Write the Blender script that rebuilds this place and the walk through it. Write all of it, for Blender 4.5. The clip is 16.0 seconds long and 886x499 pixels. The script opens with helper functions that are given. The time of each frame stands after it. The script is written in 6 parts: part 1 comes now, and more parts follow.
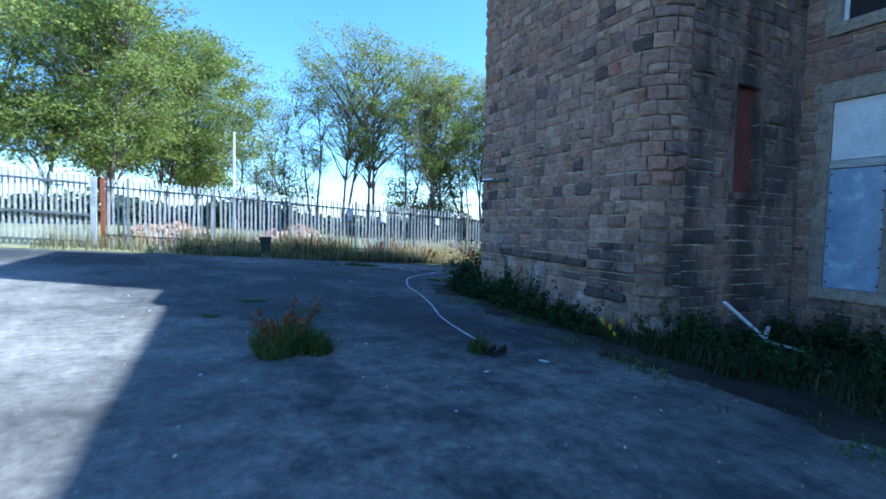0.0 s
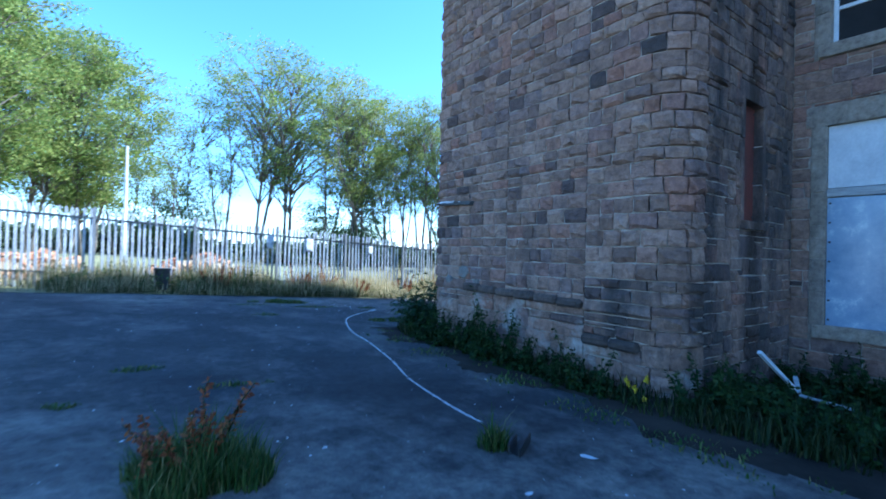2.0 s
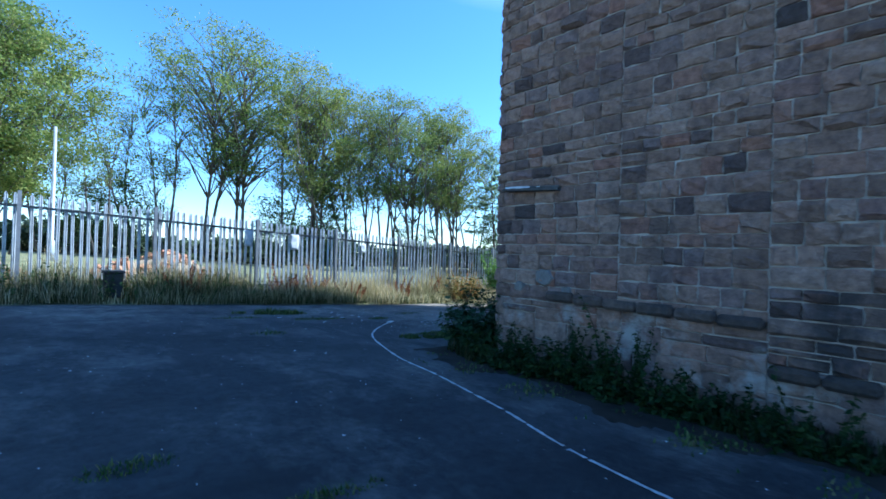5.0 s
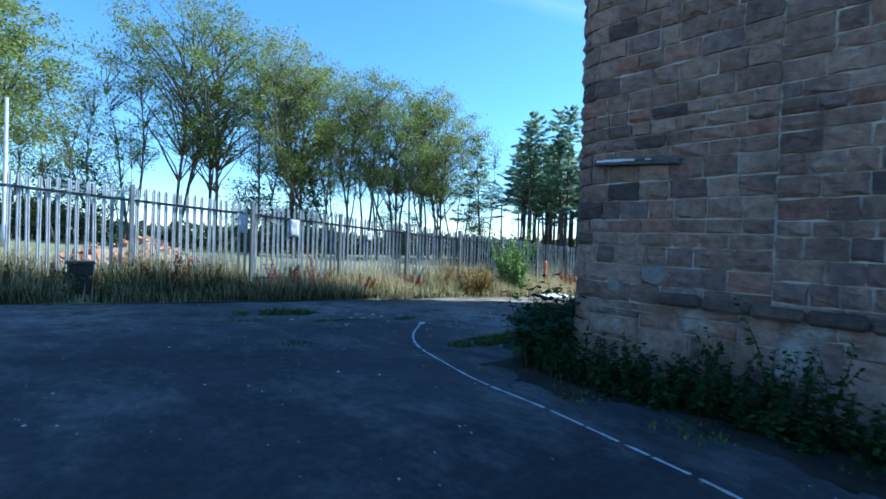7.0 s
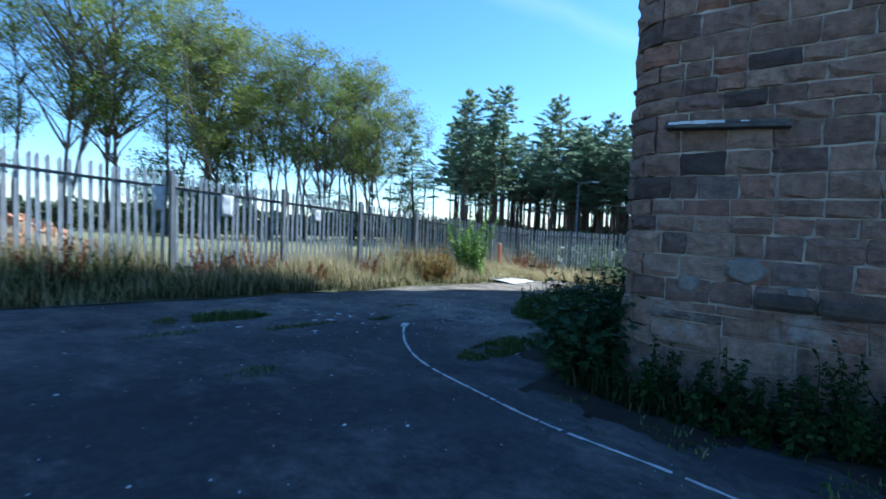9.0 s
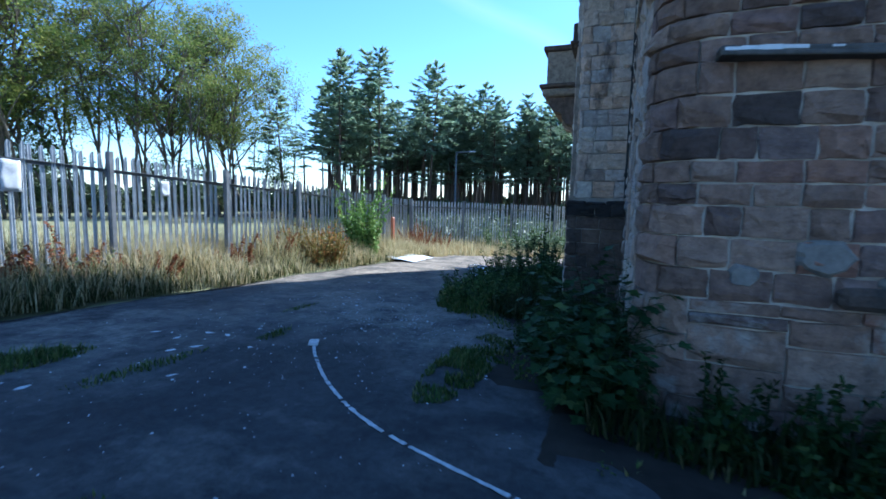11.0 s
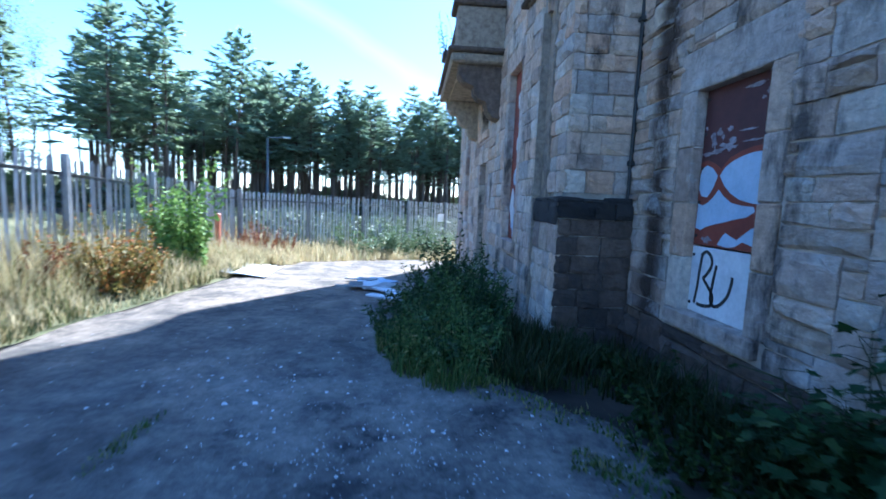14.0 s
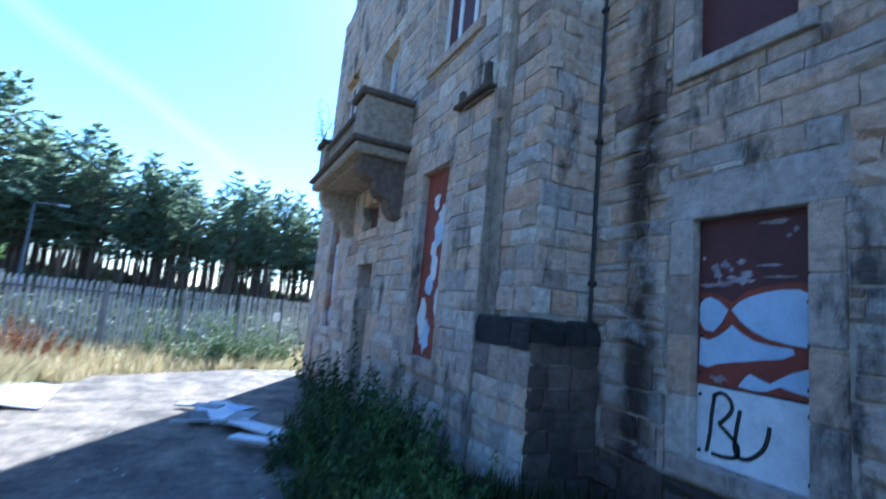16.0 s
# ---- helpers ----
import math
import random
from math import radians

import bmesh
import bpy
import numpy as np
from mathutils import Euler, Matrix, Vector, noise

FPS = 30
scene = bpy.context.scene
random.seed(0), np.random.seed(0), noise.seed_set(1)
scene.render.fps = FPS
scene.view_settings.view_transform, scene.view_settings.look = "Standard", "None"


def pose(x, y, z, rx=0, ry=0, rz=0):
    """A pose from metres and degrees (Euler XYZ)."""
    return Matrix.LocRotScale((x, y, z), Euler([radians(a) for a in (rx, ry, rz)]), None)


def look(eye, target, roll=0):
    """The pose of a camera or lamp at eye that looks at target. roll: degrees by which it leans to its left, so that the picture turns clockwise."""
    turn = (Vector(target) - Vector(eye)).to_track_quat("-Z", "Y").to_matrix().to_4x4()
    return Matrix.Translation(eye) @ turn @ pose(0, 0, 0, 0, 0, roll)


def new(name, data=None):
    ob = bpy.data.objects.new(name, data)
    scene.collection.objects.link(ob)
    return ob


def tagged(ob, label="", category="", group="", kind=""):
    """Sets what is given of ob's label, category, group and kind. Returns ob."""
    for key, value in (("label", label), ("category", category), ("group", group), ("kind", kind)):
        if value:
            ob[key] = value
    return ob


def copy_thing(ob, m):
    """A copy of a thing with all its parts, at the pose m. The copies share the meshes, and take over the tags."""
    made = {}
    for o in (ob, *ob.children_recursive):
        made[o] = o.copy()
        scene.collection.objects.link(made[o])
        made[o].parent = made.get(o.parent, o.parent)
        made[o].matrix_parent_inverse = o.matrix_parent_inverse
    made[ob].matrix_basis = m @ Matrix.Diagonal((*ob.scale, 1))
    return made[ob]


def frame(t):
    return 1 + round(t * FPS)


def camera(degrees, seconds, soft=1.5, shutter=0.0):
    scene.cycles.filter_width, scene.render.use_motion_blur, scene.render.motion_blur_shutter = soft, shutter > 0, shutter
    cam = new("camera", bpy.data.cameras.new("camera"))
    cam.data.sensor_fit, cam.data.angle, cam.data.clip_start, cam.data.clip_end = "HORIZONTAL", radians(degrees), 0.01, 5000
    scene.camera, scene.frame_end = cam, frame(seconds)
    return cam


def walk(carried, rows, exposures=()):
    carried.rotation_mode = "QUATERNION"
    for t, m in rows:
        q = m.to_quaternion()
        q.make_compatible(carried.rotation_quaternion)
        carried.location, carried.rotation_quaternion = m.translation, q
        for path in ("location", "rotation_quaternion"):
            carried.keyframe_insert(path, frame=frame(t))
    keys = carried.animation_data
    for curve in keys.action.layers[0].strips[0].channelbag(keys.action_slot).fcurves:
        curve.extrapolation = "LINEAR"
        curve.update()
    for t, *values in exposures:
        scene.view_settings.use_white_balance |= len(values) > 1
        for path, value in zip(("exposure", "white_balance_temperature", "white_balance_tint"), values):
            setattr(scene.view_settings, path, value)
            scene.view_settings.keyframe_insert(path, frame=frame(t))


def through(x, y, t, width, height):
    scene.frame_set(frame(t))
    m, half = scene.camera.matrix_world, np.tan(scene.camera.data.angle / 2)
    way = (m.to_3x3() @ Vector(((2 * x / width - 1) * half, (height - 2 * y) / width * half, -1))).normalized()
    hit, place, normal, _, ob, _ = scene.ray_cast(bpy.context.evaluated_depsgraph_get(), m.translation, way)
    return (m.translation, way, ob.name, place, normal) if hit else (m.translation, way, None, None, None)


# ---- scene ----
cam = camera(87.2, 16.0, soft=1.6, shutter=0.6)
METRES, EYE, TILT, LEAN, TURN = 17.5, 1.555, 0.0, 0.0, -26.2
ROWS = [
    (0.0, 0.0, 0.0, 0.0, 0.07, -2.97, -1.44),
    (0.5, -0.0073, 0.0279, 0.0024, -1.17, -2.66, -0.65),
    (1.0, -0.0163, 0.0553, 0.0036, -2.18, -2.13, -0.95),
    (1.5, -0.0287, 0.0816, 0.0044, -5.66, -1.93, -1.65),
    (2.0, -0.0395, 0.1087, 0.0045, -10.01, 0.51, -1.5),
    (2.5, -0.0535, 0.134, 0.0065, -13.82, 2.56, -1.41),
    (3.0, -0.0661, 0.1556, 0.0094, -17.75, 3.66, -1.17),
    (3.5, -0.0778, 0.1808, 0.0081, -18.64, 3.42, -0.62),
    (4.0, -0.0971, 0.207, 0.0063, -17.41, 1.37, -1.0),
    (4.5, -0.1117, 0.2327, 0.004, -15.87, 0.68, -1.64),
    (7.0, -0.1708, 0.3735, 0.0017, -19.17, -0.91, -2.04),
    (7.5, -0.1777, 0.4034, 0.0022, -20.51, -1.27, -2.44),
    (8.0, -0.1851, 0.4312, 0.0038, -23.31, -1.66, -2.46),
    (8.5, -0.188, 0.4608, 0.0012, -24.86, -2.04, -1.81),
    (9.0, -0.1916, 0.4888, 0.0018, -28.34, -2.98, -2.39),
    (9.5, -0.1901, 0.5178, 0.0031, -33.76, -4.86, -2.38),
    (10.0, -0.1811, 0.5487, 0.0033, -38.95, -5.45, -2.26),
    (12.5, -0.1336, 0.7052, 0.0015, -49.98, -6.95, -0.9),
    (13.0, -0.1195, 0.7438, -0.0004, -55.32, -7.0, -1.61),
    (13.5, -0.1014, 0.7789, -0.0029, -61.83, -6.82, -2.21),
    (14.0, -0.082, 0.8142, -0.0006, -67.53, -6.03, -2.5),
    (14.5, -0.0675, 0.8457, 0.0003, -72.91, -4.6, -3.62),
    (15.0, -0.0494, 0.8761, -0.0007, -77.2, -2.15, -3.22),
    (15.5, -0.038, 0.9045, 0.0002, -83.03, 1.6, -4.32),
    (16.0, -0.0263, 0.9226, 0.0053, -90.22, 7.44, -5.41),
]
walk(cam, [(t, pose(0, 0, EYE, TILT, LEAN, TURN) @ pose(METRES * x, METRES * y, METRES * z, 90 + pitch, roll, yaw)) for t, x, y, z, yaw, pitch, roll in ROWS],
     exposures=[(0.0, 1.64, 4850, 3), (1.5, 1.8, 4740, 4), (3.0, 2.1, 4380, 6), (3.6, 1.88, 4350, 4), (4.5, 1.44, 4620, 3), (7.0, 1.18, 4800, 1), (10.0, 1.06, 4950, 4), (12.5, 1.88, 4830, 9), (14.5, 2.1, 4810, 10), (16.0, 1.86, 4780, 9)])

# ---- light ----
SUN_AZ, SUN_EL = 114.6, 44.0
world = bpy.data.worlds.new("sky")
scene.world = world
world.use_nodes = True
wn = world.node_tree.nodes
sky = wn.new("ShaderNodeTexSky")
sky.sky_type = "NISHITA"
sky.sun_disc = False
sky.sun_elevation = radians(SUN_EL)
sky.sun_rotation = radians(SUN_AZ)
sky.altitude = 200
sky.air_density, sky.dust_density, sky.ozone_density = 1.0, 0.2, 3.0
wl = world.node_tree.links
# one faint vapour trail across the eastern sky
geo_w = wn.new("ShaderNodeTexCoord")
wav = wn.new("ShaderNodeTexNoise")
wav.inputs["Scale"].default_value, wav.inputs["Detail"].default_value = 7.0, 6.0
wl.new(geo_w.outputs["Generated"], wav.inputs["Vector"])
dotn = wn.new("ShaderNodeVectorMath")
dotn.operation = "DOT_PRODUCT"
dotn.inputs[1].default_value = (0.21, 0.472, -0.856)
wl.new(geo_w.outputs["Generated"], dotn.inputs[0])
shift = wn.new("ShaderNodeMath")
shift.operation = "MULTIPLY_ADD"
shift.inputs[1].default_value, shift.inputs[2].default_value = 0.03, -0.012
wl.new(wav.outputs["Fac"], shift.inputs[0])
line = wn.new("ShaderNodeMath")
line.operation = "ADD"
wl.new(dotn.outputs["Value"], line.inputs[0])
wl.new(shift.outputs[0], line.inputs[1])
size = wn.new("ShaderNodeMath")
size.operation = "ABSOLUTE"
wl.new(line.outputs[0], size.inputs[0])
trail = wn.new("ShaderNodeMapRange")
trail.inputs["From Min"].default_value, trail.inputs["From Max"].default_value = 0.026, 0.0
trail.inputs["To Max"].default_value = 0.12
wl.new(size.outputs[0], trail.inputs["Value"])
wmix = wn.new("ShaderNodeMix")
wmix.data_type = "RGBA"
wl.new(trail.outputs[0], wmix.inputs["Factor"])
rich = wn.new("ShaderNodeHueSaturation")
rich.inputs["Saturation"].default_value = 1.1
wl.new(sky.outputs[0], rich.inputs["Color"])
wl.new(rich.outputs[0], wmix.inputs["A"])
wmix.inputs["B"].default_value = (5.5, 5.6, 5.8, 1)
wl.new(wmix.outputs["Result"], wn["Background"].inputs[0])
wn["Background"].inputs[1].default_value = 0.115
sun = new("sun", bpy.data.lights.new("sun", "SUN"))
sun.data.energy, sun.data.angle, sun.data.color = 5.0, radians(0.53), (1.0, 0.93, 0.82)
to_sun = Vector((math.sin(radians(SUN_AZ)) * math.cos(radians(SUN_EL)), math.cos(radians(SUN_AZ)) * math.cos(radians(SUN_EL)), math.sin(radians(SUN_EL))))
sun.matrix_world = look(to_sun * 60, (0, 0, 0))


# ---- materials ----
def shader(name, rough=0.8, metal=0.0):
    m = bpy.data.materials.new(name)
    m.use_nodes = True
    nt = m.node_tree
    b = nt.nodes["Principled BSDF"]
    b.inputs["Roughness"].default_value, b.inputs["Metallic"].default_value = rough, metal
    return m, nt, b


def noise_node(nt, scale, detail=4.0, rough=0.6, world_space=True, stretch=(1, 1, 1)):
    n = nt.nodes.new("ShaderNodeTexNoise")
    n.inputs["Scale"].default_value, n.inputs["Detail"].default_value, n.inputs["Roughness"].default_value = scale, detail, rough
    mp = nt.nodes.new("ShaderNodeMapping")
    mp.inputs["Scale"].default_value = stretch
    if world_space:
        g = nt.nodes.new("ShaderNodeNewGeometry")
        nt.links.new(g.outputs["Position"], mp.inputs["Vector"])
    else:
        g = nt.nodes.new("ShaderNodeTexCoord")
        nt.links.new(g.outputs["Object"], mp.inputs["Vector"])
    nt.links.new(mp.outputs[0], n.inputs["Vector"])
    return n.outputs["Fac"]


def ramp(nt, fac, stops):
    r = nt.nodes.new("ShaderNodeValToRGB")
    e = r.color_ramp.elements
    while len(e) < len(stops):
        e.new(0.5)
    for k, (p, c) in zip(e, stops):
        k.position, k.color = p, (*c, 1) if len(c) == 3 else c
    nt.links.new(fac, r.inputs[0])
    return r.outputs[0]


def mix(nt, a, b, fac, mode="MIX"):
    n = nt.nodes.new("ShaderNodeMix")
    n.data_type, n.blend_type = "RGBA", mode
    for sock, val in ((n.inputs["Factor"], fac), (n.inputs["A"], a), (n.inputs["B"], b)):
        if isinstance(val, (float, int)):
            sock.default_value = val
        elif isinstance(val, tuple):
            sock.default_value = (*val, 1)
        else:
            nt.links.new(val, sock)
    return n.outputs["Result"]


def bump(nt, b, fac, strength, dist=0.02):
    n = nt.nodes.new("ShaderNodeBump")
    n.inputs["Strength"].default_value, n.inputs["Distance"].default_value = strength, dist
    nt.links.new(fac, n.inputs["Height"])
    nt.links.new(n.outputs[0], b.inputs["Normal"])


def stone_material(name, tones, soot=(0.035, 0.032, 0.03), soot_at=(0.56, 0.72), soot_scale=0.9, pale=None, streak=None, mottle=0.8, pale_at=(0.55, 0.75)):
    """Sandstone: each stone its own tone, mottled, with soot that runs down the wall."""
    m, nt, b = shader(name, 0.92)
    info = nt.nodes.new("ShaderNodeObjectInfo")
    isl = nt.nodes.new("ShaderNodeNewGeometry")
    add = nt.nodes.new("ShaderNodeMath")
    add.operation = "ADD"
    nt.links.new(info.outputs["Random"], add.inputs[0])
    nt.links.new(isl.outputs["Random Per Island"], add.inputs[1])
    fr = nt.nodes.new("ShaderNodeMath")
    fr.operation = "FRACT"
    nt.links.new(add.outputs[0], fr.inputs[0])
    base = ramp(nt, fr.outputs[0], tones)
    mott = noise_node(nt, 9, 6, 0.65)
    col = mix(nt, base, ramp(nt, mott, [(0.32, (0.36, 0.34, 0.34)), (0.68, (1.0, 1.0, 1.0))]), mottle, "MULTIPLY")
    grain = noise_node(nt, 70, 3, 0.7)
    col = mix(nt, col, ramp(nt, grain, [(0.3, (0.6, 0.6, 0.6)), (0.7, (1.0, 1.0, 1.0))]), 0.5, "MULTIPLY")
    stain = noise_node(nt, soot_scale, 7, 0.68, stretch=(1, 1, 0.35))
    col = mix(nt, col, soot, ramp(nt, stain, [(soot_at[0], (0, 0, 0)), (soot_at[1], (0.85, 0.85, 0.85))]))
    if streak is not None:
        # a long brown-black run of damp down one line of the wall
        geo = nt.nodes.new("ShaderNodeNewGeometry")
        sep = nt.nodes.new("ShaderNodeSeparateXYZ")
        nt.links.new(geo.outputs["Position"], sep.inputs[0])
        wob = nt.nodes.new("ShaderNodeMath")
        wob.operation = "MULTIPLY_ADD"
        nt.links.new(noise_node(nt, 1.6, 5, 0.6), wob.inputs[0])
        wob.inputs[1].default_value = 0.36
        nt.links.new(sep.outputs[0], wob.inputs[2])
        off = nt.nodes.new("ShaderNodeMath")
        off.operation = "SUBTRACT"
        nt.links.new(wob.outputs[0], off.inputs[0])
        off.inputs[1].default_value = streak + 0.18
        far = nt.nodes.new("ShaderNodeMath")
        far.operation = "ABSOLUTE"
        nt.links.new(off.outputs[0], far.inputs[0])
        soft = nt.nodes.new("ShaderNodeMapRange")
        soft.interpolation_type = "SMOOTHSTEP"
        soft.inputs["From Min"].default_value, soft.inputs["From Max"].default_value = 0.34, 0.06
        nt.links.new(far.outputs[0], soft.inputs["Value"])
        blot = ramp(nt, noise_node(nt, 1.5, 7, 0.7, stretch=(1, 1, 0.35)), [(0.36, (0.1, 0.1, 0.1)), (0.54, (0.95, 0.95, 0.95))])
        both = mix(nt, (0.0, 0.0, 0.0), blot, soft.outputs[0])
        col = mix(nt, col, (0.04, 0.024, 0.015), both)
    if pale:
        lime = noise_node(nt, 1.7, 6, 0.7)
        col = mix(nt, col, pale, ramp(nt, lime, [(pale_at[0], (0, 0, 0)), (pale_at[1], (0.7, 0.7, 0.7))]))
    nt.links.new(col, b.inputs["Base Color"])
    # broken faces: coarse ledges with a fine grain over them
    ledge = nt.nodes.new("ShaderNodeMath")
    ledge.operation = "MULTIPLY_ADD"
    nt.links.new(noise_node(nt, 7, 5, 0.6, stretch=(1, 1, 2.2)), ledge.inputs[0])
    ledge.inputs[1].default_value = 1.6
    nt.links.new(noise_node(nt, 26, 8, 0.75), ledge.inputs[2])
    bump(nt, b, ledge.outputs[0], 1.0, 0.035)
    return m


def plain_material(name, dark, light, scale=6, rough=0.7, metal=0.0, strength=0.3, stretch=(1, 1, 1), spec=0.5, world_space=True):
    m, nt, b = shader(name, rough, metal)
    big = noise_node(nt, scale, 6, 0.65, world_space, stretch)
    small = noise_node(nt, scale * 9, 4, 0.7, world_space)
    col = mix(nt, ramp(nt, big, [(0.3, dark), (0.7, light)]), ramp(nt, small, [(0.25, (0.7, 0.7, 0.7)), (0.7, (1, 1, 1))]), 0.6, "MULTIPLY")
    nt.links.new(col, b.inputs["Base Color"])
    b.inputs["Specular IOR Level"].default_value = spec
    if strength:
        bump(nt, b, small, strength, 0.01)
    return m


def leaf_material(name, tones, rough=0.55, through=0.25):
    m, nt, b = shader(name, rough)
    g = nt.nodes.new("ShaderNodeNewGeometry")
    col = ramp(nt, g.outputs["Random Per Island"], tones)
    var = noise_node(nt, 0.35, 3)
    col = mix(nt, col, ramp(nt, var, [(0.3, (0.55, 0.6, 0.5)), (0.7, (1, 1, 1))]), 0.7, "MULTIPLY")
    nt.links.new(col, b.inputs["Base Color"])
    b.inputs["Specular IOR Level"].default_value = 0.14
    tr = nt.nodes.new("ShaderNodeBsdfTranslucent")
    nt.links.new(col, tr.inputs[0])
    mx = nt.nodes.new("ShaderNodeMixShader")
    mx.inputs[0].default_value = through
    nt.links.new(b.outputs[0], mx.inputs[1])
    nt.links.new(tr.outputs[0], mx.inputs[2])
    nt.links.new(mx.outputs[0], nt.nodes["Material Output"].inputs[0])
    return m


RUBBLE_TONES = [(0.0, (0.271, 0.175, 0.127)), (0.16, (0.455, 0.299, 0.215)), (0.34, (0.332, 0.214, 0.154)), (0.5, (0.530, 0.367, 0.270)), (0.64, (0.407, 0.214, 0.143)), (0.76, (0.296, 0.214, 0.187)), (0.88, (0.419, 0.270, 0.198)), (0.96, (0.173, 0.118, 0.099)), (1.0, (0.099, 0.074, 0.063))]
RUBBLE = stone_material("rubble_sandstone", RUBBLE_TONES, soot_at=(0.58, 0.8))
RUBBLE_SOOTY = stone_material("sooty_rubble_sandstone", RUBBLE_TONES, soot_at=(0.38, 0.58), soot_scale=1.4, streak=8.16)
RUBBLE_LIMED = stone_material("limewashed_rubble", RUBBLE_TONES, soot_at=(0.52, 0.7), soot_scale=2.0, pale=(0.52, 0.49, 0.44), pale_at=(0.52, 0.68))
ASHLAR = stone_material("ashlar_sandstone", [(0.0, (0.540, 0.414, 0.310)), (0.14, (0.736, 0.609, 0.483)), (0.28, (0.690, 0.471, 0.322)), (0.42, (0.820, 0.736, 0.621)), (0.54, (0.460, 0.414, 0.380)), (0.68, (0.805, 0.586, 0.425)), (0.8, (0.575, 0.529, 0.483)), (0.92, (0.690, 0.529, 0.414)), (1.0, (0.276, 0.218, 0.184))], soot_at=(0.54, 0.66), soot_scale=2.3, pale=(0.74, 0.72, 0.68), streak=10.3, mottle=0.6)
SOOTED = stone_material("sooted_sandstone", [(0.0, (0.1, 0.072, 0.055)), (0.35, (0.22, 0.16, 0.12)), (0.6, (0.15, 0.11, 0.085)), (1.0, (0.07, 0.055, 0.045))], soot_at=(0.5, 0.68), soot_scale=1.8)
DRESSED = stone_material("dressed_sandstone", [(0.0, (0.4, 0.33, 0.25)), (0.5, (0.48, 0.4, 0.31)), (1.0, (0.36, 0.3, 0.24))], soot_at=(0.56, 0.74), soot_scale=1.6)
SOOT_BLACK = stone_material("soot_black_stone", [(0.0, (0.02, 0.018, 0.017)), (0.5, (0.045, 0.038, 0.033)), (1.0, (0.03, 0.027, 0.025))], soot_at=(0.5, 0.7))
RENDER = plain_material("old_render", (0.13, 0.115, 0.1), (0.27, 0.245, 0.215), 9, 0.95, strength=0.5)
MORTAR = plain_material("lime_mortar", (0.2, 0.16, 0.125), (0.6, 0.53, 0.45), 2.8, 0.95)
MORTAR_PALE = plain_material("pale_mortar", (0.16, 0.145, 0.13), (0.46, 0.42, 0.37), 3, 0.95)


def patch_mask(nt, at, inner, outer, wobble=2.2):
    """A ragged round patch of the ground: 1 inside, 0 outside."""
    geo = nt.nodes.new("ShaderNodeNewGeometry")
    gap = nt.nodes.new("ShaderNodeVectorMath")
    gap.operation = "DISTANCE"
    flat = nt.nodes.new("ShaderNodeVectorMath")
    flat.operation = "MULTIPLY"
    flat.inputs[1].default_value = (1, 1, 0)
    nt.links.new(geo.outputs["Position"], flat.inputs[0])
    nt.links.new(flat.outputs[0], gap.inputs[0])
    gap.inputs[1].default_value = (*at, 0)
    rag = nt.nodes.new("ShaderNodeMath")
    rag.operation = "MULTIPLY_ADD"
    nt.links.new(noise_node(nt, 0.8, 7, 0.7), rag.inputs[0])
    rag.inputs[1].default_value = wobble
    nt.links.new(gap.outputs["Value"], rag.inputs[2])
    out = nt.nodes.new("ShaderNodeMapRange")
    out.inputs["From Min"].default_value, out.inputs["From Max"].default_value = outer + wobble / 2, inner + wobble / 2
    nt.links.new(rag.outputs[0], out.inputs["Value"])
    return out.outputs[0]


